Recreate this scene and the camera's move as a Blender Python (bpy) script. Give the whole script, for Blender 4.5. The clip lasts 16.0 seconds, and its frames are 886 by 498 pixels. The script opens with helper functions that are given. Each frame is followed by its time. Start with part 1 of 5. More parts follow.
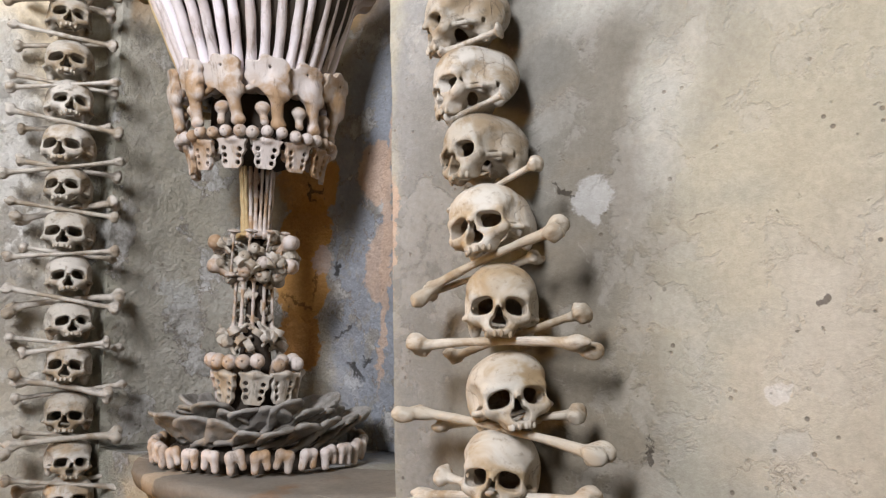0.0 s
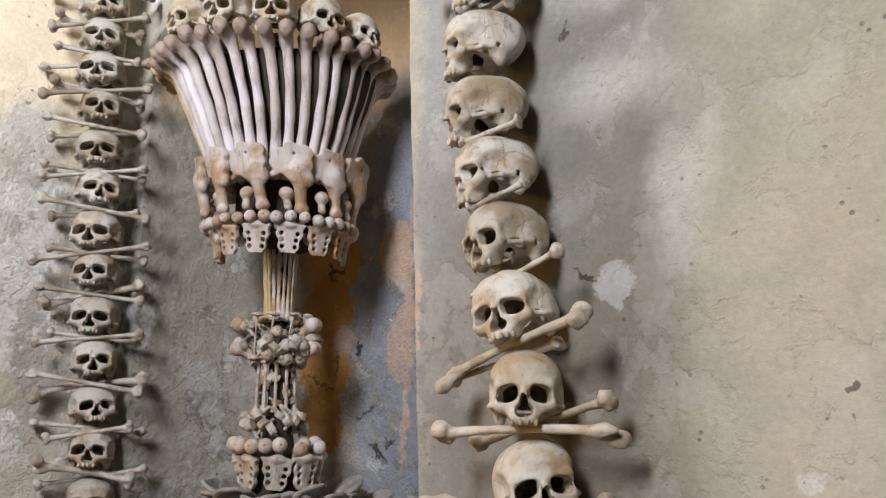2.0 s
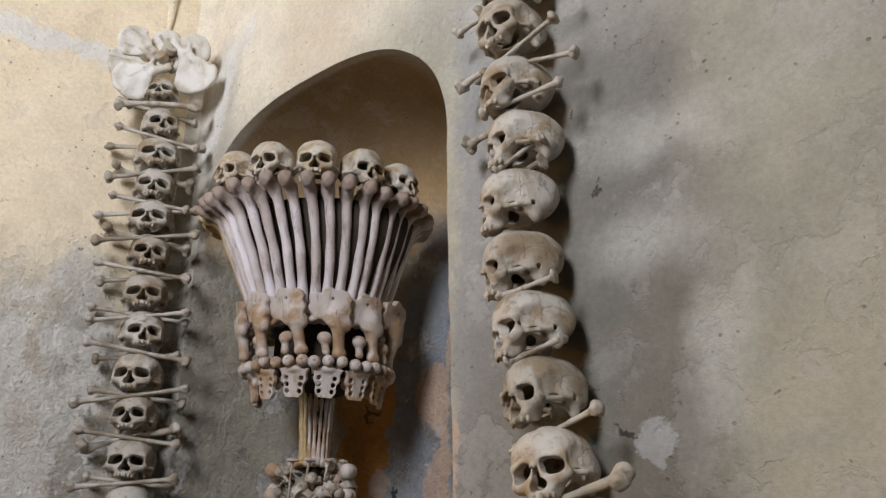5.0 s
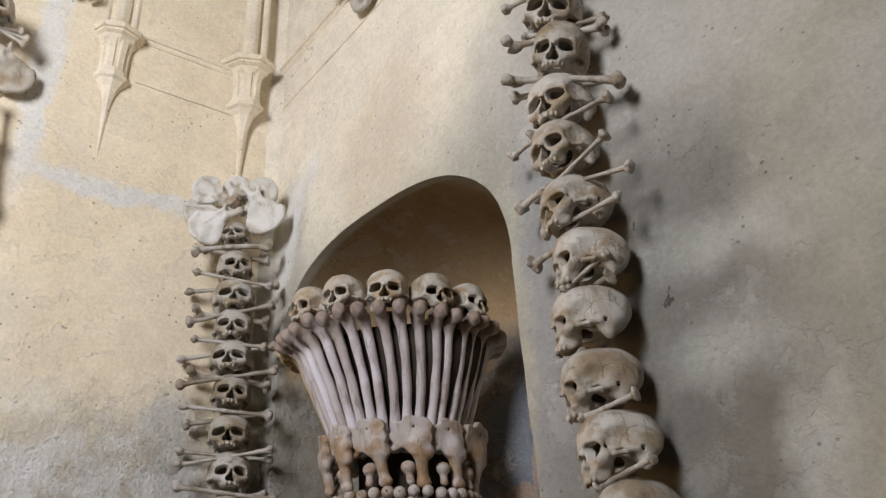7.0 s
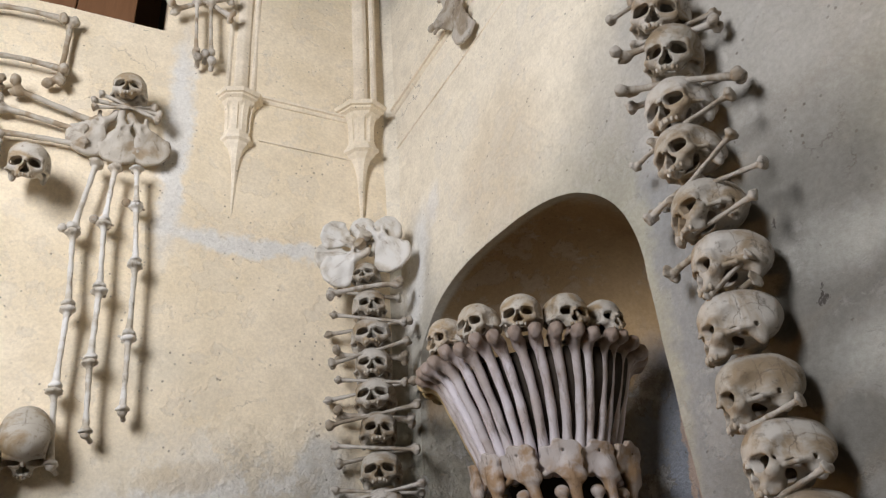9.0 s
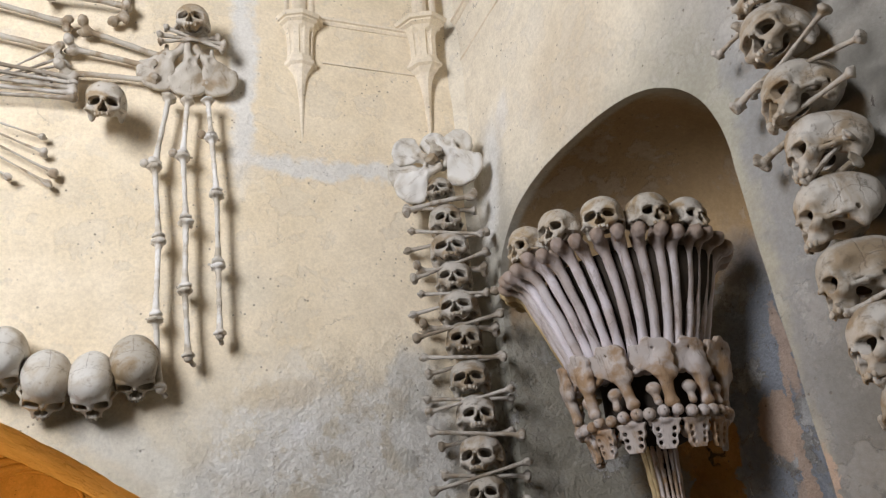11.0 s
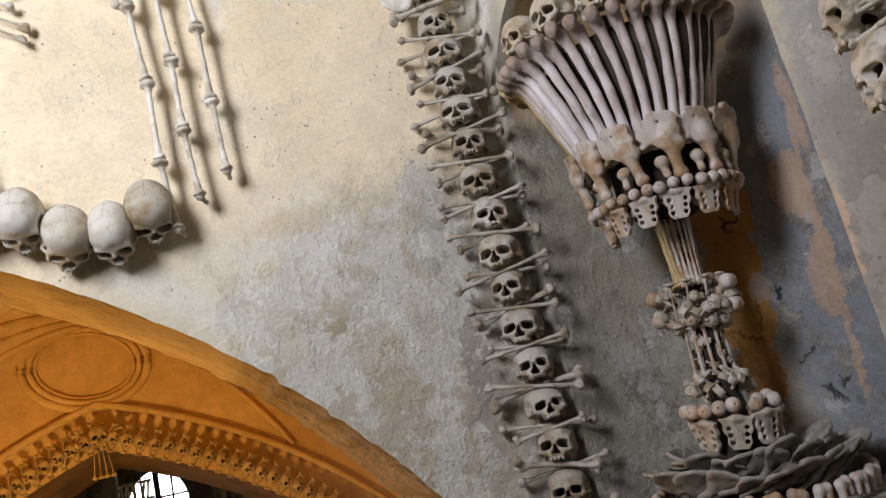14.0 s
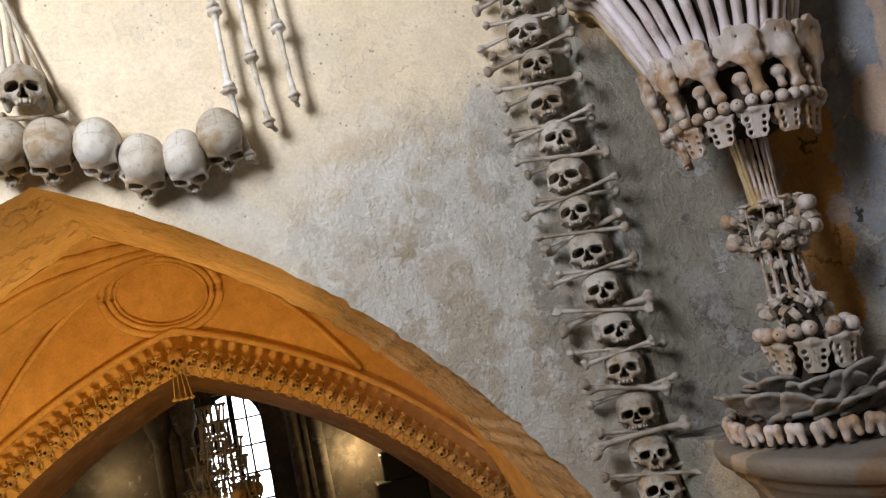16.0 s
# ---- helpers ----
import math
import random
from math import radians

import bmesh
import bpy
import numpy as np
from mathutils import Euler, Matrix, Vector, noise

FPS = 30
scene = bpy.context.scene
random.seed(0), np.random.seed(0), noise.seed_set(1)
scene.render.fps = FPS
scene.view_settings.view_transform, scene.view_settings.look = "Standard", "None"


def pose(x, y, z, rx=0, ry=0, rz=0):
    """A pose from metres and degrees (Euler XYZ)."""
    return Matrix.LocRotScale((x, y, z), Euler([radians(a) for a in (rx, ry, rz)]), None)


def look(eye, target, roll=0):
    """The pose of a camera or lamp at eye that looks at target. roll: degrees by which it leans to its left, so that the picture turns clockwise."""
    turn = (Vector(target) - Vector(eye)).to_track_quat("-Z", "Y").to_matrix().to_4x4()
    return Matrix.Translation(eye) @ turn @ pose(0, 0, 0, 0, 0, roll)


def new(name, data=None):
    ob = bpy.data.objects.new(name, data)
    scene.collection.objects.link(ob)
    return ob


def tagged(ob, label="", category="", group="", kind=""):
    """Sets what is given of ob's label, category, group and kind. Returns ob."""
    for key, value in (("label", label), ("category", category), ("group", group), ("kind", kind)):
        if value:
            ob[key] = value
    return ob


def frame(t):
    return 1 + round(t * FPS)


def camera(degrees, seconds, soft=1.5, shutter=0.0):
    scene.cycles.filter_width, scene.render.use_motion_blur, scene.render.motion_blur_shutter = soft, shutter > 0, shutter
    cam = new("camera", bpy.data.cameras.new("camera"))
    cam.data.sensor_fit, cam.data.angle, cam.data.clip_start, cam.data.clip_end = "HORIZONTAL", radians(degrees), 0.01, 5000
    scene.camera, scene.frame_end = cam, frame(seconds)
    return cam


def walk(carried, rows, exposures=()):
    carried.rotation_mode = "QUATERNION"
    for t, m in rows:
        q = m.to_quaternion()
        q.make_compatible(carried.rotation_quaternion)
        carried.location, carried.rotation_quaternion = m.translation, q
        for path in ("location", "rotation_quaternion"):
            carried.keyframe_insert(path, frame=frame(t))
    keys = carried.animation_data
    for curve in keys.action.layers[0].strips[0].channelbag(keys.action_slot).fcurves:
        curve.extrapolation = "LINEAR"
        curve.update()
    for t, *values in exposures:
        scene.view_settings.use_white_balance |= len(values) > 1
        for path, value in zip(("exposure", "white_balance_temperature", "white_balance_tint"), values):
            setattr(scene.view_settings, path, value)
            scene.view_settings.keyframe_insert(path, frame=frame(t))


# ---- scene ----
cam = camera(58.17, 16.0, soft=1.3)
# seconds, eye, yaw, pitch, lean to the left
ROWS = [
    (0.0, 0.059, 0.079, 1.530, 0.00, 5.32, 0.86),
    (0.5, 0.054, 0.079, 1.535, 0.34, 6.60, 0.88),
    (1.0, 0.052, 0.076, 1.541, 0.66, 7.71, 0.83),
    (1.5, 0.050, 0.069, 1.552, 1.05, 9.08, 0.61),
    (2.0, 0.048, 0.058, 1.563, 1.33, 10.27, 0.28),
    (2.5, 0.048, 0.054, 1.572, 1.69, 11.77, 0.03),
    (3.0, 0.051, 0.049, 1.584, 2.00, 13.10, -0.06),
    (3.5, 0.049, 0.038, 1.594, 2.33, 14.69, -0.02),
    (6.0, 0.037, 0.007, 1.634, 5.73, 22.53, 0.58),
    (6.5, 0.040, -0.005, 1.648, 7.33, 24.51, -0.66),
    (7.0, 0.043, -0.016, 1.663, 9.18, 26.57, -2.45),
    (7.5, 0.037, -0.023, 1.672, 11.23, 28.28, -3.74),
    (8.0, 0.031, -0.024, 1.673, 13.81, 29.20, -4.04),
    (8.5, 0.022, -0.026, 1.673, 16.34, 29.31, -4.03),
    (9.0, 0.016, -0.032, 1.670, 18.63, 28.72, -4.26),
    (9.5, 0.000, -0.031, 1.664, 20.41, 27.29, -4.68),
    (12.0, -0.059, -0.063, 1.629, 25.49, 19.75, -7.40),
    (12.5, -0.060, -0.042, 1.611, 26.00, 17.45, -8.81),
    (13.0, -0.054, -0.034, 1.599, 26.05, 15.12, -10.14),
    (13.5, -0.055, -0.030, 1.586, 26.16, 13.05, -11.47),
    (14.0, -0.061, -0.029, 1.573, 26.59, 11.27, -12.60),
    (14.5, -0.067, -0.028, 1.567, 27.46, 9.63, -13.34),
    (15.0, -0.075, -0.030, 1.559, 28.71, 8.35, -13.63),
    (15.5, -0.076, -0.039, 1.560, 30.28, 7.82, -13.50),
    (16.0, -0.094, -0.044, 1.555, 31.84, 7.42, -12.19),
]
EXPOSURES = [(0.0, 1.12), (2.0, 0.86), (3.5, 0.56), (6.0, 0.08), (9.0, 0.0), (12.0, 0.08), (16.0, 0.22)]
walk(cam, [(t, pose(x, y, z, 90 + pitch, 0, yaw) @ pose(0, 0, 0, 0, 0, roll)) for t, x, y, z, yaw, pitch, roll in ROWS], EXPOSURES)

# ---- the plan: two walls that meet in a corner ----
CORNER = Vector((-1.174, 2.857, 0.0))
DIR_A, OUT_A = Vector((0.70711, 0.70711, 0)), Vector((0.70711, -0.70711, 0))
DIR_B, OUT_B = Vector((0.77813, -0.62810, 0)), Vector((-0.62810, -0.77813, 0))
FLOOR_Z, CEIL_Z = -1.2, 6.2


def frame_of(right, out, origin):
    """A local frame: x along the wall, y out of it into the room, z up."""
    m = Matrix.Identity(4)
    for i in range(3):
        m[i][0], m[i][1], m[i][2], m[i][3] = right[i], out[i], (0, 0, 1)[i], origin[i]
    return m


# wall A is counted leftwards from the corner, wall B rightwards
M_A = frame_of(-DIR_A, OUT_A, CORNER)
M_B = frame_of(DIR_B, OUT_B, CORNER)
CUP_S, CUP_OFF = 0.65, -0.22


def on_a(s, z, off):
    return M_A @ Vector((s, off, z))


def on_b(s, z, off):
    return M_B @ Vector((s, off, z))


# ---- light ----
world = bpy.data.worlds.new("sky")
scene.world = world
world.use_nodes = True
wn = world.node_tree
sky = wn.nodes.new("ShaderNodeTexSky")
sky.sky_type, sky.sun_disc, sky.sun_elevation, sky.sun_rotation = "NISHITA", False, radians(35), radians(200)
wn.links.new(sky.outputs[0], wn.nodes["Background"].inputs[0])
wn.nodes["Background"].inputs[1].default_value = 0.08


def area_lamp(name, at, target, sx, sy, watts, colour):
    data = bpy.data.lights.new(name, "AREA")
    data.shape, data.size, data.size_y, data.energy, data.color = "RECTANGLE", sx, sy, watts, colour
    ob = new(name, data)
    ob.matrix_world = look(at, target)
    return ob


def point_lamp(name, at, radius, watts, colour):
    data = bpy.data.lights.new(name, "POINT")
    data.shadow_soft_size, data.energy, data.color = radius, watts, colour
    ob = new(name, data)
    ob.location = at
    return ob


WINDOW = (3.22, 3.65, 2.65)  # along wall A, height, out of wall A: the middle of the window in the end wall
area_lamp("window_light", on_a(*WINDOW), on_a(1.75, 3.2, 0.0), 1.0, 1.5, 172, (0.932, 0.940, 0.995))
# warm fill added from the right rear, where no window stands
area_lamp("rear_window_light", on_b(5.2, 3.2, 3.2), on_a(1.0, 2.6, 0), 1.2, 1.6, 3.0, (1.0, 0.66, 0.36))
point_lamp("vault_lamp", on_a(2.35, 0.85, -1.65), 0.12, 84, (1.0, 0.57, 0.165))

# ---- materials ----


def mat(name):
    m = bpy.data.materials.new(name)
    m.use_nodes = True
    nt = m.node_tree
    return m, nt, nt.nodes["Principled BSDF"]


def node(nt, kind, **inputs):
    n = nt.nodes.new(kind)
    for k, v in inputs.items():
        n.inputs[k.replace("_", " ")].default_value = v
    return n


def noise_of(nt, co, scale, detail=4.0, rough=0.55, distort=0.0):
    n = node(nt, "ShaderNodeTexNoise", Scale=scale, Detail=detail, Roughness=rough, Distortion=distort)
    nt.links.new(co, n.inputs["Vector"])
    return n.outputs["Fac"]


def ramp(nt, value, lo, hi, a=0.0, b=1.0):
    n = nt.nodes.new("ShaderNodeMapRange")
    n.interpolation_type = "SMOOTHSTEP"
    n.inputs[1].default_value, n.inputs[2].default_value, n.inputs[3].default_value, n.inputs[4].default_value = lo, hi, a, b
    nt.links.new(value, n.inputs[0])
    return n.outputs[0]


def math_of(nt, op, a, b=None):
    n = nt.nodes.new("ShaderNodeMath")
    n.operation = op
    for i, v in enumerate((a, b)):
        if v is None:
            continue
        if isinstance(v, (int, float)):
            n.inputs[i].default_value = v
        else:
            nt.links.new(v, n.inputs[i])
    return n.outputs[0]


def blend(nt, fac, a, b):
    n = nt.nodes.new("ShaderNodeMix")
    n.data_type = "RGBA"
    for i, v in ((0, fac), (6, a), (7, b)):
        if isinstance(v, (int, float)):
            n.inputs[i].default_value = v
        elif isinstance(v, tuple):
            n.inputs[i].default_value = (*v, 1.0)
        else:
            nt.links.new(v, n.inputs[i])
    return n.outputs[2]


def bump(nt, bsdf, height, strength, distance=0.01):
    n = nt.nodes.new("ShaderNodeBump")
    n.inputs["Strength"].default_value, n.inputs["Distance"].default_value = strength, distance
    nt.links.new(height, n.inputs["Height"])
    nt.links.new(n.outputs[0], bsdf.inputs["Normal"])


def coords(nt):
    return nt.nodes.new("ShaderNodeTexCoord").outputs["Object"]


def warped(nt, co, amount, scale):
    """Coordinates shaken by noise, so that each stain and painted shade gets ragged outlines."""
    n = node(nt, "ShaderNodeTexNoise", Scale=scale, Detail=5.0, Roughness=0.65)
    nt.links.new(co, n.inputs["Vector"])
    sub = nt.nodes.new("ShaderNodeVectorMath")
    sub.operation = "SUBTRACT"
    nt.links.new(n.outputs["Color"], sub.inputs[0])
    sub.inputs[1].default_value = (0.5, 0.5, 0.5)
    mul = nt.nodes.new("ShaderNodeVectorMath")
    mul.operation = "SCALE"
    nt.links.new(sub.outputs[0], mul.inputs[0])
    mul.inputs["Scale"].default_value = amount
    add = nt.nodes.new("ShaderNodeVectorMath")
    nt.links.new(co, add.inputs[0])
    nt.links.new(mul.outputs[0], add.inputs[1])
    return add.outputs[0]


def blotch(nt, co, s, z, rs, rz, soft=0.35, turn=0.0):
    """A patch of stain or painted shade: 1 inside an ellipse in the plane of the wall, 0 outside."""
    n = nt.nodes.new("ShaderNodeMapping")
    n.vector_type = "TEXTURE"
    n.inputs["Location"].default_value, n.inputs["Scale"].default_value = (s, 0, z), (rs, 1000.0, rz)
    n.inputs["Rotation"].default_value = (0, radians(turn), 0)
    nt.links.new(co, n.inputs["Vector"])
    ln = nt.nodes.new("ShaderNodeVectorMath")
    ln.operation = "LENGTH"
    nt.links.new(n.outputs[0], ln.inputs[0])
    return ramp(nt, ln.outputs["Value"], 1.0 + soft, 1.0 - soft)


def times(nt, a, b):
    mul = nt.nodes.new("ShaderNodeMix")
    mul.data_type, mul.blend_type = "RGBA", "MULTIPLY"
    mul.inputs[0].default_value = 1.0
    nt.links.new(a, mul.inputs[6])
    nt.links.new(b, mul.inputs[7])
    return mul.outputs[2]


def plaster(name, base, second, stains_and_shade, relief=0.5, under=(0.42, 0.40, 0.37), peel=0.0, mottle=1.0, cracks=0.3, flake=None, rim_k=0.65, wash=None, late=(), inside=(), tones=((0.34, 0.31, 0.27), (0.60, 0.58, 0.54), (0.33, 0.30, 0.25))):
    """Old lime plaster. Its stain and painted-shade patches, (s, z, rs, rz, soft, turn, colour, amount), are laid over
    one another.
    """
    m, nt, b = mat(name)
    co = coords(nt)
    wav = warped(nt, co, 0.20, 5.0)
    fine = noise_of(nt, co, 70.0, 6.0, 0.75)
    grit = noise_of(nt, co, 240.0, 3.0, 0.7)
    mid = noise_of(nt, co, 7.0, 8.0, 0.66, 0.15)
    big = noise_of(nt, co, 1.7, 6.0, 0.62, 0.3)
    col = blend(nt, ramp(nt, big, 0.38, 0.62), base, second)
    for s, z, rs, rz, soft, turn, colour, amount in stains_and_shade:
        k = blotch(nt, wav, s, z, rs, rz, soft, turn)
        col = blend(nt, math_of(nt, "MULTIPLY", k, amount), col, colour)
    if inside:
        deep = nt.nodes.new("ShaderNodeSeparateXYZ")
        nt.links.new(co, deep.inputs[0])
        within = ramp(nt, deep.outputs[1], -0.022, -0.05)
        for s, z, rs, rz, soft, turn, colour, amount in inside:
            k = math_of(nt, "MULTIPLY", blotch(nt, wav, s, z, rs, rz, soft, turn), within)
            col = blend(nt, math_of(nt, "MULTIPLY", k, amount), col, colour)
    if peel:
        worn = ramp(nt, math_of(nt, "ADD", math_of(nt, "MULTIPLY", mid, 0.7), math_of(nt, "MULTIPLY", big, 0.5)), 0.62, 0.66)
        col = blend(nt, math_of(nt, "MULTIPLY", worn, peel), col, under)
        pale = ramp(nt, noise_of(nt, wav, 5.5, 7.0, 0.7, 0.5), 0.60, 0.66)
        col = blend(nt, math_of(nt, "MULTIPLY", pale, peel * 0.8), col, (0.66, 0.64, 0.60))
    if flake:
        # a stretch where the skin of the plaster has flaked away in pieces
        fn = noise_of(nt, warped(nt, co, 0.05, 18.0), 4.8, 9.0, 0.66)
        where = blotch(nt, wav, *flake, 0.25)
        gone = math_of(nt, "MULTIPLY", ramp(nt, fn, 0.545, 0.556), where)
        rim = math_of(nt, "MULTIPLY", math_of(nt, "MULTIPLY", ramp(nt, fn, 0.538, 0.547), ramp(nt, fn, 0.564, 0.555)), where)
        shade = noise_of(nt, co, 14.0, 6.0, 0.7)
        col = blend(nt, math_of(nt, "MULTIPLY", gone, 0.85), col, blend(nt, ramp(nt, shade, 0.4, 0.6), tones[0], tones[1]))
        # each flake's dark outline paints the shadow along its edge
        col = blend(nt, math_of(nt, "MULTIPLY", rim, rim_k), col, (0.16, 0.13, 0.10))
        old = noise_of(nt, co, 11.0, 5.0, 0.7)
        col = blend(nt, math_of(nt, "MULTIPLY", math_of(nt, "MULTIPLY", ramp(nt, old, 0.54, 0.60), where), 0.5), col, tones[2])
    if wash:
        # a thin skin of whitewash that is left in wide ragged sheets
        sheet = noise_of(nt, warped(nt, co, 0.07, 14.0), 2.9, 10.0, 0.68)
        left = math_of(nt, "MULTIPLY", ramp(nt, sheet, 0.475, 0.515), blotch(nt, wav, *wash, 0.35))
        thin = noise_of(nt, co, 26.0, 6.0, 0.75)
        col = blend(nt, math_of(nt, "MULTIPLY", left, ramp(nt, thin, 0.3, 0.6, 0.55, 0.95)), col, (0.79, 0.77, 0.725))
    ragged = warped(nt, warped(nt, co, 0.09, 9.0), 0.075, 32.0)
    for s, z, rs, rz, soft, turn, colour, amount in late:
        k = blotch(nt, ragged, s, z, rs, rz, soft, turn)
        col = blend(nt, math_of(nt, "MULTIPLY", k, amount), col, colour)
    lo, hi = 1.0 - 0.16 * mottle, 1.0 + 0.10 * mottle
    col = times(nt, col, blend(nt, ramp(nt, mid, 0.3, 0.7), (lo, lo * 0.99, lo * 0.975), (hi, hi, hi)))
    col = times(nt, col, blend(nt, ramp(nt, fine, 0.28, 0.72), (0.88, 0.87, 0.86), (1.07, 1.07, 1.07)))
    # pits and specks, and hair cracks
    vor = node(nt, "ShaderNodeTexVoronoi", Scale=15.0)
    nt.links.new(wav, vor.inputs["Vector"])
    pit = math_of(nt, "MULTIPLY", ramp(nt, vor.outputs["Distance"], 0.085, 0.05), ramp(nt, mid, 0.46, 0.56))
    vor3 = node(nt, "ShaderNodeTexVoronoi", Scale=31.0)
    nt.links.new(co, vor3.inputs["Vector"])
    speck = math_of(nt, "MULTIPLY", ramp(nt, vor3.outputs["Distance"], 0.16, 0.09), ramp(nt, noise_of(nt, co, 5.0, 3.0, 0.6), 0.50, 0.62))
    vor2 = node(nt, "ShaderNodeTexVoronoi", Scale=3.1)
    vor2.feature = "DISTANCE_TO_EDGE"
    nt.links.new(warped(nt, co, 0.16, 9.0), vor2.inputs["Vector"])
    crack = math_of(nt, "MULTIPLY", ramp(nt, vor2.outputs["Distance"], 0.010, 0.003), ramp(nt, noise_of(nt, co, 2.1, 3.0), 0.60, 0.68))
    dark = math_of(nt, "MAXIMUM", math_of(nt, "MAXIMUM", math_of(nt, "MULTIPLY", pit, 0.6), math_of(nt, "MULTIPLY", speck, 0.65)), math_of(nt, "MULTIPLY", crack, cracks))
    col = blend(nt, dark, col, (0.14, 0.11, 0.085))
    nt.links.new(col, b.inputs["Base Color"])
    b.inputs["Roughness"].default_value = 0.92
    b.inputs["Specular IOR Level"].default_value = 0.15
    h = math_of(nt, "ADD", math_of(nt, "MULTIPLY", mid, 0.28), math_of(nt, "MULTIPLY", fine, 0.14))
    h = math_of(nt, "ADD", h, math_of(nt, "MULTIPLY", grit, 0.07))
    h = math_of(nt, "SUBTRACT", h, math_of(nt, "MULTIPLY", dark, 0.5))
    if peel:
        h = math_of(nt, "SUBTRACT", h, math_of(nt, "MULTIPLY", worn, 0.35 * min(1.0, peel * 3)))
    if flake:
        h = math_of(nt, "SUBTRACT", h, math_of(nt, "MULTIPLY", gone, 2.2))
        lumps = math_of(nt, "ADD", fn, math_of(nt, "MULTIPLY", noise_of(nt, co, 16.0, 7.0, 0.7), 1.1))
        h = math_of(nt, "ADD", h, math_of(nt, "MULTIPLY", math_of(nt, "MULTIPLY", lumps, where), 4.5))
    bump(nt, b, h, relief, 0.022)
    return m


def bone_material(name, light, stain, dirt, dust=0.0, ends=0.0, seams=False):
    m, nt, b = mat(name)
    co = coords(nt)
    info = nt.nodes.new("ShaderNodeObjectInfo")
    add = nt.nodes.new("ShaderNodeVectorMath")
    add.operation = "MULTIPLY_ADD"
    nt.links.new(info.outputs["Random"], add.inputs[0])
    add.inputs[1].default_value = (7.0, 11.0, 5.0)
    nt.links.new(co, add.inputs[2])
    co2 = add.outputs[0]
    big = noise_of(nt, co2, 9.0, 4.0, 0.6, 0.6)
    if not seams:
        # stains run along the shafts
        long = nt.nodes.new("ShaderNodeMapping")
        long.inputs["Scale"].default_value = (1.0, 1.0, 0.3)
        nt.links.new(co2, long.inputs["Vector"])
        co2 = long.outputs[0]
    mid = noise_of(nt, co2, 38.0, 6.0, 0.7, 0.3)
    fine = noise_of(nt, co2, 210.0, 4.0, 0.7)
    col = blend(nt, ramp(nt, big, 0.42, 0.64), light, stain)
    col = blend(nt, math_of(nt, "MULTIPLY", ramp(nt, mid, 0.52, 0.72), 0.75), col, dirt)
    tint = blend(nt, info.outputs["Random"], (0.84, 0.82, 0.78), (1.08, 1.08, 1.09))
    mul = nt.nodes.new("ShaderNodeMix")
    mul.data_type, mul.blend_type = "RGBA", "MULTIPLY"
    mul.inputs[0].default_value = 1.0
    nt.links.new(col, mul.inputs[6])
    nt.links.new(tint, mul.inputs[7])
    col = mul.outputs[2]
    if ends:
        # old glue has browned the upper ends of the shafts
        sep = nt.nodes.new("ShaderNodeSeparateXYZ")
        nt.links.new(warped(nt, co, 0.10, 14.0), sep.inputs[0])
        col = blend(nt, math_of(nt, "MULTIPLY", ramp(nt, sep.outputs[2], 0.30, 0.40), ends), col, (0.24, 0.155, 0.09))
    crack = node(nt, "ShaderNodeTexVoronoi", Scale=17.0)
    crack.feature = "DISTANCE_TO_EDGE"
    nt.links.new(warped(nt, co2, 0.05, 25.0), crack.inputs["Vector"])
    line = math_of(nt, "MULTIPLY", ramp(nt, crack.outputs["Distance"], 0.014, 0.003), ramp(nt, big, 0.56, 0.66))
    if seams:
        # the toothed seams between the plates of a skull
        xyz = nt.nodes.new("ShaderNodeSeparateXYZ")
        nt.links.new(warped(nt, co, 0.014, 70.0), xyz.inputs[0])
        ax, y, z = math_of(nt, "ABSOLUTE", xyz.outputs[0]), xyz.outputs[1], xyz.outputs[2]
        front = math_of(nt, "ABSOLUTE", math_of(nt, "ADD", y, 0.012))
        back = math_of(nt, "ABSOLUTE", math_of(nt, "ADD", math_of(nt, "SUBTRACT", y, 0.074), math_of(nt, "MULTIPLY", ax, 0.55)))
        ridge = math_of(nt, "MAXIMUM", ax, math_of(nt, "SUBTRACT", -0.012, y))
        dy, dz = math_of(nt, "SUBTRACT", y, 0.016), math_of(nt, "ADD", z, 0.030)
        arc = math_of(nt, "SUBTRACT", math_of(nt, "SQRT", math_of(nt, "ADD", math_of(nt, "MULTIPLY", dy, dy), math_of(nt, "MULTIPLY", dz, dz))), 0.044)
        side = math_of(nt, "MAXIMUM", math_of(nt, "ABSOLUTE", arc), math_of(nt, "SUBTRACT", 0.050, ax))
        near = math_of(nt, "MINIMUM", math_of(nt, "MINIMUM", front, back), math_of(nt, "MINIMUM", ridge, side))
        seam = math_of(nt, "MULTIPLY", ramp(nt, near, 0.0015, 0.0004), ramp(nt, z, -0.035, -0.01))
        line = math_of(nt, "MAXIMUM", line, math_of(nt, "MULTIPLY", seam, ramp(nt, mid, 0.35, 0.5)))
    col = blend(nt, math_of(nt, "MULTIPLY", line, 0.5), col, (0.15, 0.11, 0.08))
    if dust:
        geo = nt.nodes.new("ShaderNodeNewGeometry")
        sep = nt.nodes.new("ShaderNodeSeparateXYZ")
        nt.links.new(geo.outputs["Normal"], sep.inputs[0])
        up = math_of(nt, "MULTIPLY", ramp(nt, sep.outputs[2], 0.1, 0.9), ramp(nt, mid, 0.3, 0.6))
        col = blend(nt, math_of(nt, "MULTIPLY", up, dust), col, (0.26, 0.25, 0.24))
    nt.links.new(col, b.inputs["Base Color"])
    nt.links.new(ramp(nt, mid, 0.3, 0.7, 0.46, 0.74), b.inputs["Roughness"])
    b.inputs["Specular IOR Level"].default_value = 0.4
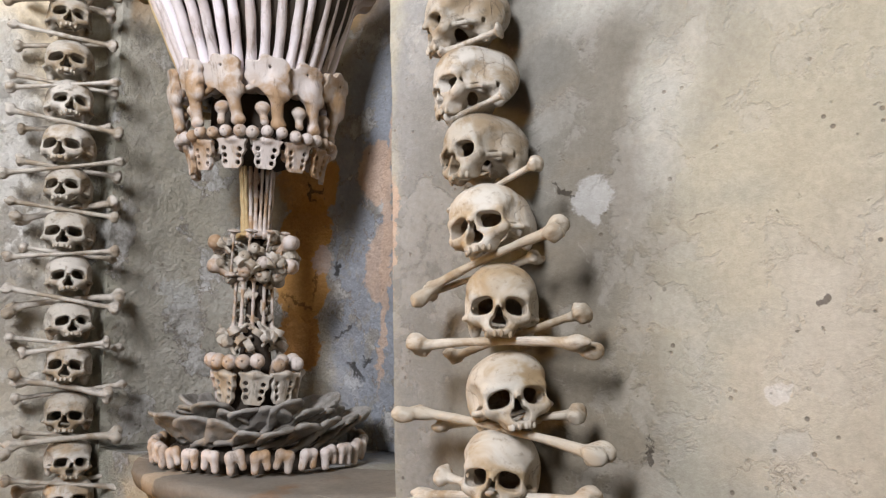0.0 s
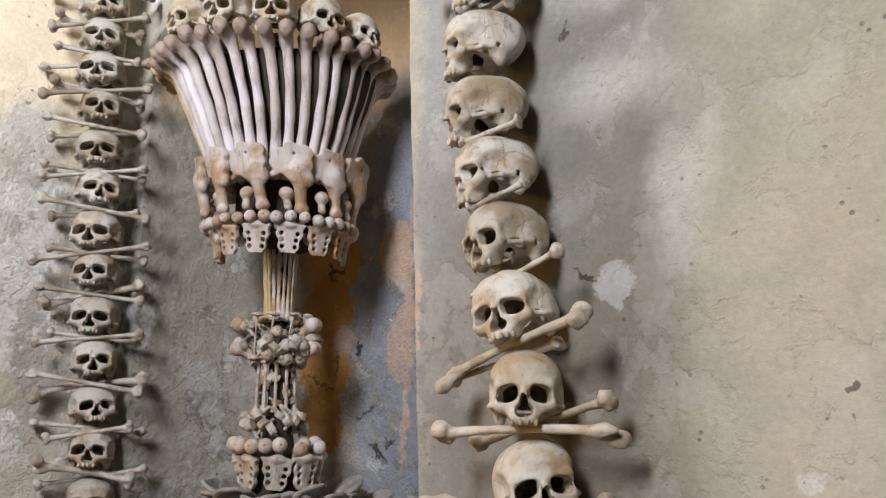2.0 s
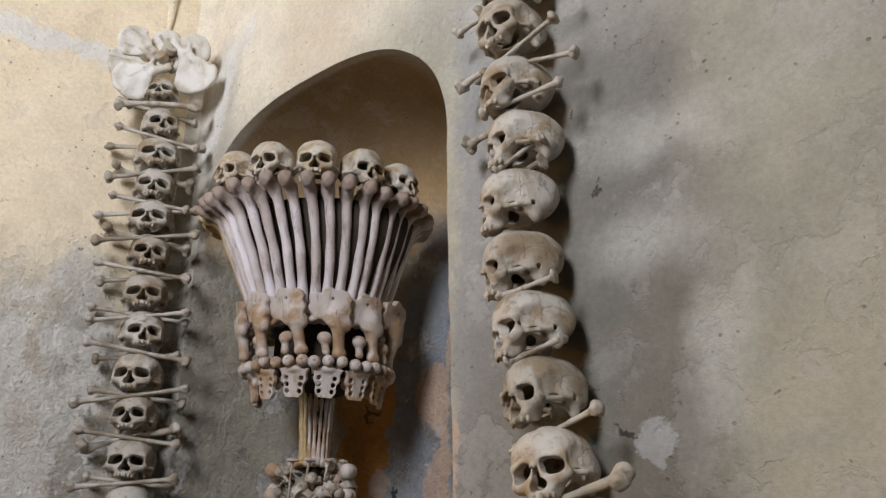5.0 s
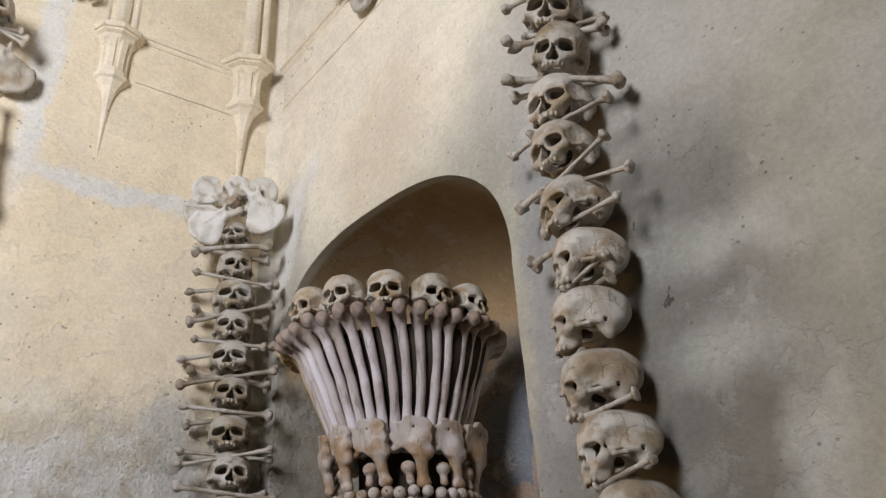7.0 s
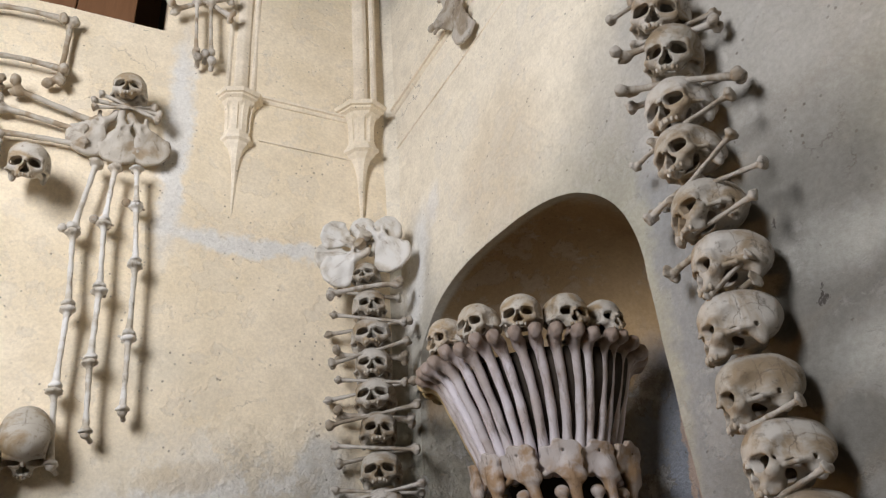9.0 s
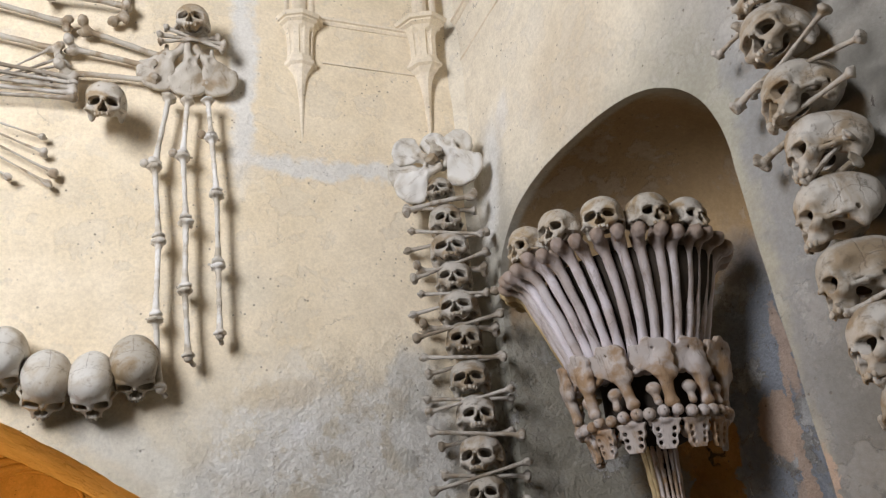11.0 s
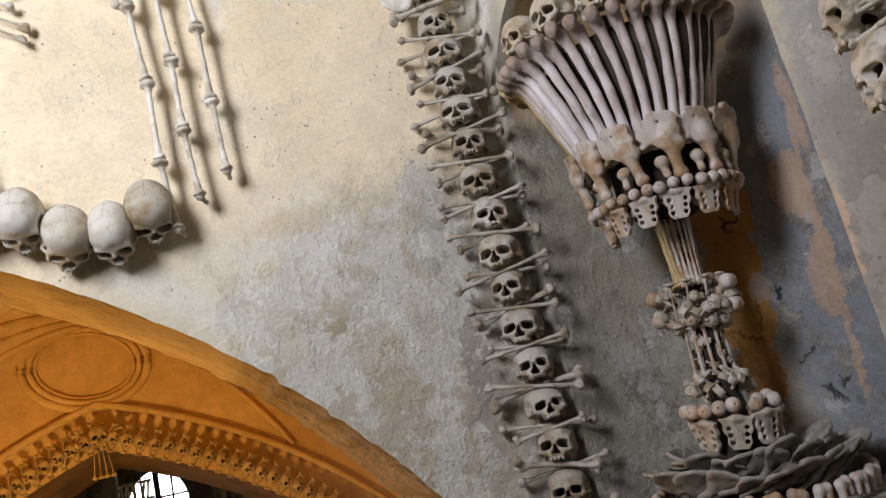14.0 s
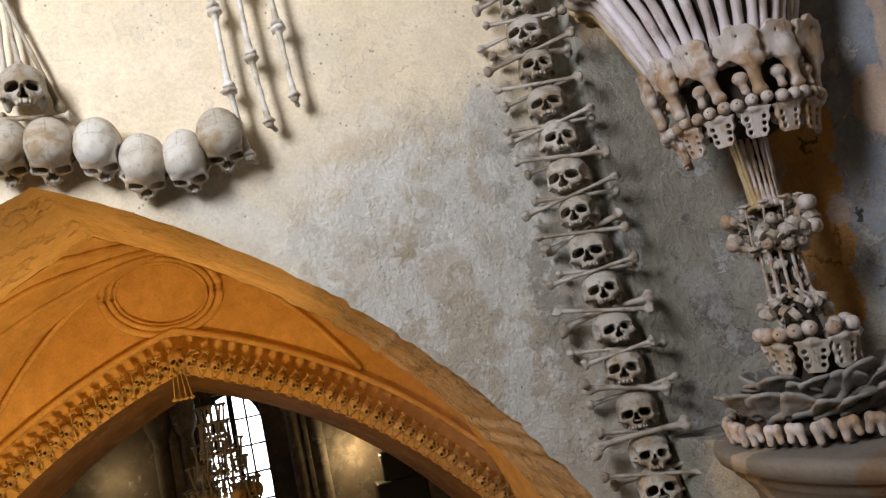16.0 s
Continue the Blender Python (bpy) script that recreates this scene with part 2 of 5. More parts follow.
    h = math_of(nt, "ADD", math_of(nt, "MULTIPLY", mid, 1.0), math_of(nt, "MULTIPLY", fine, 0.35))
    h = math_of(nt, "SUBTRACT", h, math_of(nt, "MULTIPLY", line, 0.8))
    h = math_of(nt, "ADD", h, math_of(nt, "MULTIPLY", big, 1.5))
    bump(nt, b, h, 0.55, 0.005)
    return m


BONE = bone_material("bone", (0.53, 0.485, 0.415), (0.34, 0.26, 0.17), (0.17, 0.115, 0.07))
BONE_CUP = bone_material("mauve-grey bone", (0.555, 0.50, 0.47), (0.38, 0.25, 0.145), (0.12, 0.08, 0.05))
BONE_SHAFT = bone_material("mauve-grey bone with browned ends", (0.67, 0.622, 0.645), (0.52, 0.45, 0.43), (0.22, 0.16, 0.12), 0.0, 0.75)
BONE_GREY = bone_material("weathered bone", (0.50, 0.46, 0.405), (0.29, 0.235, 0.17), (0.09, 0.075, 0.055), 0.30)
BONE_DUST = bone_material("dust-grey bone", (0.30, 0.285, 0.265), (0.20, 0.185, 0.165), (0.12, 0.10, 0.085), 0.3)
BONE_PALE = bone_material("bleached bone", (0.74, 0.715, 0.67), (0.55, 0.49, 0.40), (0.28, 0.22, 0.16))
SKULL_BONE = bone_material("ivory skull bone", (0.57, 0.53, 0.465), (0.38, 0.28, 0.165), (0.20, 0.14, 0.09), seams=True)
SKULL_GREY = bone_material("weathered skull bone", (0.50, 0.465, 0.41), (0.31, 0.235, 0.15), (0.11, 0.09, 0.065), 0.25, seams=True)
SKULL_PALE = bone_material("bleached skull bone", (0.67, 0.645, 0.595), (0.53, 0.46, 0.36), (0.32, 0.26, 0.19), seams=True)

# amber lamplight painted into the frieze bones; plain stain on the chalice
BONE_OCHRE = bone_material("lamplit and amber-stained bone", (0.52, 0.40, 0.22), (0.40, 0.28, 0.13), (0.22, 0.14, 0.07))
CREAM, CREAM_2 = (0.90, 0.785, 0.60), (0.87, 0.745, 0.545)
WHITE_P = (0.82, 0.81, 0.78)
PLASTER_A = plaster("plaster of wall A", CREAM, CREAM_2, [
    (0.80, 1.35, 1.15, 1.05, 0.22, 0, (0.68, 0.63, 0.53), 0.85),
    (0.40, 1.35, 0.50, 1.05, 0.2, 0, (0.63, 0.58, 0.485), 0.95),
    (0.70, 1.55, 0.5, 0.5, 0.3, 0, (0.60, 0.53, 0.42), 0.8),
    (0.74, 1.85, 0.13, 0.16, 0.12, 45, (0.50, 0.43, 0.32), 0.8),
    (0.99, 2.03, 0.16, 0.10, 0.25, 10, (0.72, 0.70, 0.65), 0.8),
    (0.77, 2.22, 0.05, 0.03, 0.2, 20, (0.78, 0.76, 0.72), 0.9),
    (0.60, 1.98, 0.10, 0.12, 0.3, 0, (0.66, 0.65, 0.61), 0.7),
    (0.36, 2.30, 0.08, 0.24, 0.25, 0, (0.62, 0.61, 0.57), 0.75),
    # dark strip: the corner column's shade painted on the wall
    (0.26, 1.9, 0.10, 0.5, 0.3, 0, (0.36, 0.34, 0.31), 0.7),
    (1.35, 2.18, 0.35, 0.06, 0.5, -35, (0.74, 0.72, 0.66), 0.6),
    (0.62, 3.30, 0.40, 0.045, 0.4, -2, WHITE_P, 0.85),
    (0.985, 3.75, 0.055, 0.55, 0.4, 0, WHITE_P, 0.85),
    (1.05, 2.75, 0.2, 0.1, 0.5, 0, (0.70, 0.64, 0.52), 0.5),
], 0.50, peel=0.20, mottle=0.6, flake=(0.45, 1.6, 0.75, 0.85), rim_k=0.12, wash=(0.62, 1.78, 0.62, 0.66), late=[
    (0.635, 1.83, 0.10, 0.115, 0.10, 45, (0.58, 0.50, 0.38), 0.5),
    (0.45, 1.92, 0.05, 0.10, 0.5, 20, (0.55, 0.49, 0.40), 0.4),
    (0.95, 1.95, 0.05, 0.13, 0.5, 25, (0.60, 0.52, 0.39), 0.4),
    (0.825, 2.36, 0.16, 0.05, 0.4, 6, (0.66, 0.55, 0.39), 0.5),
    (0.765, 2.228, 0.05, 0.026, 0.2, 25, (0.82, 0.80, 0.77), 0.9),
    (0.866, 2.0, 0.0028, 0.22, 0.3, 0, (0.26, 0.21, 0.16), 0.5),
], tones=((0.63, 0.57, 0.47), (0.76, 0.73, 0.67), (0.60, 0.53, 0.42)))
GREY_N, BLUE_N, PINK_N, ORANGE_N = (0.37, 0.35, 0.30), (0.275, 0.297, 0.338), (0.54, 0.40, 0.31), (0.50, 0.265, 0.08)
PLASTER_B = plaster("plaster of wall B", (0.425, 0.408, 0.335), (0.375, 0.36, 0.30), [
    (0.55, 4.0, 1.15, 1.0, 0.3, 0, (0.88, 0.80, 0.655), 0.95),
    (0.80, 3.35, 0.25, 0.30, 0.5, 25, (0.70, 0.60, 0.45), 0.7),
    (0.14, 3.05, 0.16, 0.42, 0.3, 8, (0.52, 0.49, 0.43), 0.6),
    # the rough grey strip beside the niche
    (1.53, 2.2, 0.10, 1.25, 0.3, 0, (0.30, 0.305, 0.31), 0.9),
    # the next four dull the plaster round the skulls with painted shade
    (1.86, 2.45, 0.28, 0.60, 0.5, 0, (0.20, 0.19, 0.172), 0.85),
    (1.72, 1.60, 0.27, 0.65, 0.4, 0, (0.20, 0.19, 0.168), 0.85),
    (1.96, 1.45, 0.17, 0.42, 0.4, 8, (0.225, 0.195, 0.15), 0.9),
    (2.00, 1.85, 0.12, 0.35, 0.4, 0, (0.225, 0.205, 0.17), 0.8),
    (1.98, 2.20, 0.13, 0.07, 0.8, -6, (0.53, 0.52, 0.47), 0.7),
    (2.02, 2.43, 0.18, 0.06, 0.8, 4, (0.53, 0.52, 0.47), 0.7),
    (2.12, 1.95, 0.06, 0.15, 0.7, 10, (0.58, 0.565, 0.50), 0.7),
    (2.45, 1.45, 0.28, 0.32, 0.5, 0, (0.58, 0.54, 0.455), 0.8),
    (1.85, 3.15, 0.55, 0.36, 0.4, 15, (0.50, 0.475, 0.43), 0.85),
    (2.32, 1.85, 0.14, 0.45, 0.6, 30, (0.53, 0.49, 0.385), 0.6),
    (2.32, 1.42, 0.025, 0.018, 0.15, 30, (0.66, 0.64, 0.60), 0.9),
    (2.378, 1.588, 0.008, 0.010, 0.2, 0, (0.10, 0.08, 0.06), 0.95),
    (2.7, 2.75, 0.45, 0.16, 0.5, -25, (0.50, 0.49, 0.47), 0.5),
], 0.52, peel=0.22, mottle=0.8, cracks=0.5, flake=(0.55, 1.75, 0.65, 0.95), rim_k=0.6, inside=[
    # niche head: the arch's brown shade is put into the colour
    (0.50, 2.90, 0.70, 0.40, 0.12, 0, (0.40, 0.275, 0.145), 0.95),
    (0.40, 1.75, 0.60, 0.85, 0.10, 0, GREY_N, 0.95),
    # blue-grey plaster on the right, with its cool daylight painted in
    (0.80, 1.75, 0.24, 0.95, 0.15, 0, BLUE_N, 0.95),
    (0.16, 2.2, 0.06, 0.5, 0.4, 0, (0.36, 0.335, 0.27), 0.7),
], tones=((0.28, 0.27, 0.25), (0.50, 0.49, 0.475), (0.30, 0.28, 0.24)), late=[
    (0.165, 3.20, 0.075, 0.27, 0.45, 14, (0.84, 0.835, 0.81), 0.75),
    (0.33, 3.45, 0.05, 0.09, 0.45, 10, (0.82, 0.80, 0.77), 0.6),
    # bare orange clay, cracked
    (0.46, 2.04, 0.125, 0.12, 0.06, 0, ORANGE_N, 0.95),
    (0.46, 1.86, 0.105, 0.14, 0.06, 5, (0.44, 0.225, 0.06), 0.95),
    (0.45, 1.66, 0.105, 0.13, 0.06, -4, ORANGE_N, 0.95),
    (0.44, 1.46, 0.085, 0.13, 0.08, 0, (0.40, 0.20, 0.06), 0.95),
    (0.30, 1.98, 0.07, 0.12, 0.3, 0, (0.36, 0.25, 0.13), 0.6),
    (0.49, 2.02, 0.040, 0.008, 0.3, 8, (0.07, 0.045, 0.02), 0.85),
    (0.46, 2.01, 0.007, 0.035, 0.3, -6, (0.07, 0.045, 0.02), 0.85),
    (0.50, 1.70, 0.008, 0.09, 0.3, 14, (0.12, 0.06, 0.02), 0.7),
    (0.43, 1.60, 0.07, 0.007, 0.3, 20, (0.12, 0.06, 0.02), 0.7),
    # pink undercoat along the edge
    (0.77, 2.06, 0.080, 0.11, 0.07, 0, PINK_N, 0.9),
    (0.83, 1.80, 0.022, 0.50, 0.12, 1, PINK_N, 0.85),
    (0.80, 1.74, 0.055, 0.13, 0.10, 8, PINK_N, 0.8),
    (0.87, 2.30, 0.030, 0.16, 0.15, -4, PINK_N, 0.8),
    (0.53, 1.745, 0.050, 0.055, 0.08, 0, (0.46, 0.36, 0.31), 0.85),
    # chips and gaps
    (0.606, 1.715, 0.012, 0.030, 0.2, 15, (0.03, 0.028, 0.027), 0.9),
    (0.70, 1.36, 0.050, 0.010, 0.3, 24, (0.03, 0.028, 0.027), 0.85),
    (0.76, 1.40, 0.030, 0.009, 0.3, -30, (0.03, 0.028, 0.027), 0.85),
    (0.69, 1.325, 0.05, 0.022, 0.15, 10, (0.46, 0.47, 0.49), 0.8),
    (0.63, 1.50, 0.05, 0.006, 0.3, -25, (0.05, 0.045, 0.04), 0.8),
    (0.155, 1.62, 0.02, 0.06, 0.3, 0, (0.48, 0.48, 0.46), 0.6),
    (1.42, 1.72, 0.022, 0.16, 0.15, 3, PINK_N, 0.8),
    # the fresh break beside the skulls, with a dark crack along it
    (1.905, 1.795, 0.034, 0.006, 0.3, 35, (0.05, 0.04, 0.03), 0.85),
    (1.960, 1.775, 0.044, 0.056, 0.12, 0, (0.44, 0.43, 0.41), 0.85),
    (2.062, 1.30, 0.006, 0.022, 0.3, 20, (0.06, 0.05, 0.04), 0.8),
    (1.86, 2.335, 0.006, 0.016, 0.2, 20, (0.06, 0.05, 0.045), 0.85),
    (1.80, 2.56, 0.006, 0.018, 0.2, 10, (0.06, 0.05, 0.045), 0.8),
])
# unseen room shell, kept near black to cut bounced light
PLASTER_ROOM = plaster("near-black plaster of the unseen room", (0.08, 0.075, 0.068), (0.065, 0.06, 0.055), [], 0.4)
OCHRE = plaster("ochre plaster", (0.70, 0.50, 0.25), (0.62, 0.42, 0.19), [], 0.35, peel=0.1, under=(0.45, 0.28, 0.12))
ROUGH_OCHRE = plaster("broken ochre plaster", (0.80, 0.60, 0.33), (0.72, 0.52, 0.27), [(0.50, 1.45, 0.50, 0.55, 0.35, 0, (0.80, 0.64, 0.45), 0.85)], 0.9, peel=0.3, flake=(0.55, 1.4, 0.65, 0.75), under=(0.42, 0.30, 0.18), cracks=0.8, rim_k=0.7, tones=((0.60, 0.45, 0.29), (0.80, 0.66, 0.50), (0.50, 0.35, 0.21)))
# the shade under the inner arch is put into this colour
BROWN_P = plaster("shade-dark brown plaster", (0.28, 0.165, 0.078), (0.19, 0.11, 0.055), [], 0.6, peel=0.2, under=(0.3, 0.2, 0.1))
STUCCO = plaster("cream stucco", (0.86, 0.765, 0.62), (0.80, 0.70, 0.54), [], 0.2, mottle=0.7, cracks=0.2)
STONE = plaster("ledge stone", (0.20, 0.18, 0.155), (0.25, 0.22, 0.185), [(1.10, 1.0, 0.07, 0.1, 0.2, 0, (0.22, 0.13, 0.07), 0.8), (0.68, 1.05, 0.035, 0.3, 0.15, 0, (0.40, 0.33, 0.25), 0.8)], 0.6)
# near black: the shade between the chalice's bones put into a colour
GAP_SHADE = plaster("near-black gap shade", (0.04, 0.032, 0.026), (0.06, 0.048, 0.038), [], 0.8)

# ---- mesh helpers ----


def part(name, bm, material, parent=None, label="", smooth=True):
    me = bpy.data.meshes.new(name)
    bm.normal_update()
    bm.to_mesh(me)
    bm.free()
    return mesh_object(name, me, material, parent, label, smooth)


def mesh_object(name, me, material, parent=None, label="", smooth=True):
    if smooth and len(me.polygons):
        me.polygons.foreach_set("use_smooth", [True] * len(me.polygons))
    if not me.materials:
        me.materials.append(material)
    ob = new(name, me)
    if parent:
        ob.parent = parent
    return tagged(ob, label)


def grid_faces(bm, rows):
    """Quads over rows of points."""
    vs = [[bm.verts.new(p) for p in row] for row in rows]
    for a, b in zip(vs, vs[1:]):
        for i in range(len(a) - 1):
            try:
                bm.faces.new((a[i], a[i + 1], b[i + 1], b[i]))
            except ValueError:
                pass
    return vs


def box(bm, lo, hi, bevel=0.0):
    r = bmesh.ops.create_cube(bm, size=1.0)["verts"]
    c, d = (Vector(lo) + Vector(hi)) / 2, Vector(hi) - Vector(lo)
    for v in r:
        v.co = Vector((v.co.x * d.x, v.co.y * d.y, v.co.z * d.z)) + c
    if bevel:
        es = list({e for v in r for e in v.link_edges})
        bmesh.ops.bevel(bm, geom=es, offset=bevel, segments=2, affect="EDGES", profile=0.5)


def uneven(p, amount, scale=2.0):
    return amount * noise.noise(Vector(p) * scale) + amount * 0.35 * noise.noise(Vector(p) * scale * 4.3)


# ---- implicit surfaces for bones ----


def surface(fn, lo, hi, vox):
    """Surface nets over a signed field; returns vertices and quads."""
    ax = [np.arange(a, b + vox, vox) for a, b in zip(lo, hi)]
    X, Y, Z = np.meshgrid(*ax, indexing="ij")
    V = fn(X, Y, Z)
    S = V < 0
    n = np.array(V.shape)
    corner = [(i, j, k) for i in (0, 1) for j in (0, 1) for k in (0, 1)]
    take = lambda a, c: a[c[0]:n[0] - 1 + c[0], c[1]:n[1] - 1 + c[1], c[2]:n[2] - 1 + c[2]]
    count = sum(take(S, c).astype(int) for c in corner)
    act = (count > 0) & (count < 8)
    cells = np.argwhere(act)
    acc, num = np.zeros((len(cells), 3)), np.zeros(len(cells))
    val = {c: take(V, c)[act] for c in corner}
    for a in corner:
        for axis in range(3):
            if a[axis]:
                continue
            b = tuple(1 if i == axis else a[i] for i in range(3))
            va, vb = val[a], val[b]
            hit = (va < 0) != (vb < 0)
            t = np.where(hit, va / np.where(hit, va - vb, 1.0), 0.0)
            p = np.tile(np.array(a, float), (len(cells), 1))
            p[:, axis] += t
            acc[hit] += p[hit]
            num[hit] += 1
    pts = (cells + acc / num[:, None]) * vox + np.array([a[0] for a in ax])
    index = -np.ones(act.shape, int)
    index[act] = np.arange(len(cells))
    quads = []
    for axis in range(3):
        u, v = (axis + 1) % 3, (axis + 2) % 3
        sl = [slice(None)] * 3
        sl[axis] = slice(0, n[axis] - 1)
        lo_s = S[tuple(sl)]
        sl[axis] = slice(1, n[axis])
        hi_s = S[tuple(sl)]
        for e, flip in ((np.argwhere(lo_s & ~hi_s), False), (np.argwhere(~lo_s & hi_s), True)):
            ok = (e[:, u] > 0) & (e[:, v] > 0) & (e[:, u] < n[u] - 1) & (e[:, v] < n[v] - 1)
            e = e[ok]
            c = []
            for du, dv in ((1, 1), (0, 1), (0, 0), (1, 0)):
                q = e.copy()
                q[:, u] -= du
                q[:, v] -= dv
                c.append(index[q[:, 0], q[:, 1], q[:, 2]])
            c = np.stack(c, 1)
            quads.append(c[:, ::-1] if flip else c)
    return pts, np.concatenate(quads)


def bone_mesh(name, fn, lo, hi, vox, material):
    pts, quads = surface(fn, lo, hi, vox)
    me = bpy.data.meshes.new(name)
    me.from_pydata(pts.tolist(), [], quads.tolist())
    me.polygons.foreach_set("use_smooth", [True] * len(me.polygons))
    me.materials.append(material)
    me.update()
    return me


def ell(X, Y, Z, c, r):
    k = np.sqrt(((X - c[0]) / r[0]) ** 2 + ((Y - c[1]) / r[1]) ** 2 + ((Z - c[2]) / r[2]) ** 2)
    return (k - 1.0) * min(r) * 0.9


def cap(X, Y, Z, a, b, ra, rb=None):
    rb = ra if rb is None else rb
    a, b = np.array(a, float), np.array(b, float)
    d = b - a
    t = np.clip(((X - a[0]) * d[0] + (Y - a[1]) * d[1] + (Z - a[2]) * d[2]) / (d @ d), 0, 1)
    return np.sqrt((X - a[0] - t * d[0]) ** 2 + (Y - a[1] - t * d[1]) ** 2 + (Z - a[2] - t * d[2]) ** 2) - (ra + (rb - ra) * t)


def join(k, *ds):
    out = ds[0]
    for d in ds[1:]:
        h = np.clip(0.5 + 0.5 * (out - d) / k, 0, 1)
        out = out * (1 - h) + d * h - k * h * (1 - h)
    return out


def cut(k, d, *ds):
    for c in ds:
        d = -join(k, -d, c)
    return d


def skull_field(seed):
    r = random.Random(seed)
    w, fl, brow, lost = r.uniform(0.95, 1.05), r.uniform(0.82, 0.92), r.uniform(0.006, 0.011), r.randint(0, 4)

    def fn(X, Y, Z):
        X = X / w
        mx = np.abs(X)
        d = join(0.03, ell(X, Y, Z, (0, 0.014, 0.012), (0.072, 0.086, 0.067)), ell(X, Y, Z, (0, -0.035, 0.014), (0.061, 0.052, 0.057)))
        d = join(0.012, d, ell(mx, Y, Z, (0.052, 0.02, -0.02), (0.022, 0.05, 0.04)))
        face = join(0.014, ell(X, Y, Z, (0, -0.058, -0.05 * fl), (0.040, 0.032, 0.044)), ell(mx, Y, Z, (0.044, -0.062, -0.043), (0.019, 0.018, 0.017)))
        face = join(0.008, face, cap(mx, Y, Z, (0.052, -0.055, -0.043), (0.066, 0.005, -0.036), 0.0065))
        face = join(0.008, face, cap(mx, Y, Z, (0.049, -0.066, -0.040), (0.051, -0.068, -0.006), 0.0075))
        face = join(0.010, face, cap(mx, Y, Z, (0.010, -0.082, -0.004), (0.046, -0.072, -0.003), brow))
        jaw = ell(X, Y, Z, (0, -0.068, -0.080 * fl), (0.030, 0.026, 0.018))
        d = join(0.012, d, face, jaw)
        d = join(0.006, d, cap(X, Y, Z, (0, -0.085, -0.006), (0, -0.099, -0.030), 0.0065))
        d = join(0.008, d, ell(mx, Y, Z, (0.054, 0.024, -0.058), (0.012, 0.014, 0.022)))
        Zt = Z + 0.18 * (mx - 0.0325)
        eye = (((np.abs(mx - 0.0325) / 0.0215) ** 2.9 + (np.abs(Zt + 0.0235) / 0.0180) ** 2.9) ** (2 / 2.9) + ((Y + 0.084) / 0.055) ** 2) ** 0.5
        eye = (eye - 1.0) * 0.0165
        # the empty brain case, and the passages behind the eyes and the nose
        hollow = np.minimum(ell(X, Y, Z, (0, 0.004, 0.008), (0.062, 0.078, 0.055)), ell(X, Y, Z, (0, -0.030, -0.030), (0.044, 0.036, 0.034)))
        nose = join(0.004, ell(mx, Y, Z, (0.0068, -0.095, -0.058), (0.0110, 0.062, 0.014)), ell(X, Y, Z, (0, -0.095, -0.043), (0.0080, 0.062, 0.022)))
        temple = ell(mx, Y, Z, (0.060, -0.030, -0.050), (0.010, 0.026, 0.020))
        cheek = ell(mx, Y, Z, (0.040, -0.070, -0.082), (0.013, 0.02, 0.015))
        fossa = ell(mx, Y, Z, (0.082, -0.036, -0.008), (0.022, 0.030, 0.026))
        ear = ell(mx, Y, Z, (0.068, 0.016, -0.036), (0.014, 0.0055, 0.0055))
        d = cut(0.010, d, fossa)
        d = cut(0.0022, d, eye, nose, temple, hollow, ear)
        d = join(0.004, d, cap(mx, Y, Z, (0.050, -0.056, -0.042), (0.071, -0.022, -0.042), 0.0058), cap(mx, Y, Z, (0.071, -0.022, -0.042), (0.068, 0.006, -0.037), 0.0055))
        d = cut(0.008, d, cheek)
        under = ell(X, Y, Z, (0, -0.035, -0.108 * fl), (0.022, 0.045, 0.030))
        d = cut(0.006, d, under)
        lump = 0.0012 * np.sin(X * 90 + seed) * np.sin(Y * 70 + 2 * seed) * np.sin(Z * 80)
        return d + lump

    return fn


def teeth_field(seed):
    r = random.Random(seed)
    r.uniform(0, 1)
    fl, lost = r.uniform(0.82, 0.92), 1 + seed % 2

    def fn(X, Y, Z):
        d = None
        for i in range(11):
            if (i * 7 + seed) % 5 < lost + 0.5:
                continue
            a = -1.15 + 0.23 * i
            c = (0.0275 * math.sin(a), -0.066 - 0.0265 * math.cos(a), -0.090 * fl)
            t = ell(X, Y, Z, c, (0.0043, 0.0046, 0.0085))
            d = t if d is None else np.minimum(d, t)
        return d

    return fn


SKULL_LO, SKULL_HI = (-0.085, -0.118, -0.118), (0.085, 0.112, 0.092)


def femur_field(L, thick=1.0, bow=0.012):
    def fn(X, Y, Z):
        Yb = Y - bow * np.sin(np.clip(Z / L, 0, 1) * math.pi)
        q = (2 * Z / L - 1.0)
        d = np.sqrt(X ** 2 + Yb ** 2) - thick * (0.0115 + 0.010 * q ** 4)
        d = np.maximum(d, np.maximum(0.012 - Z, Z - L + 0.03))
        d = join(0.015, d, cap(X, Y, Z, (0.0, 0, L - 0.045), (0.034, 0, L - 0.016), 0.0125 * thick))
        d = join(0.006, d, ell(X, Y, Z, (0.038, 0, L - 0.014), (0.0235, 0.0235, 0.0235)))
        d = join(0.012, d, ell(X, Y, Z, (-0.012, 0, L - 0.028), (0.017, 0.016, 0.026)))
        d = join(0.012, d, ell(X, Y, Z, (0.019, 0.004, 0.018), (0.017, 0.026, 0.021)), ell(X, Y, Z, (-0.019, 0.004, 0.018), (0.017, 0.026, 0.021)))
        d = cut(0.006, d, ell(X, Y, Z, (0, 0.02, 0.0), (0.006, 0.03, 0.014)))
        ends = np.clip((np.abs(q) - 0.62) / 0.25, 0, 1)
        return d + ends * 0.0022 * np.sin(X * 170 + 1) * np.sin(Y * 150 + 2) * np.sin(Z * 130) + 0.0008 * np.sin(Z * 60 + X * 90)

    return fn


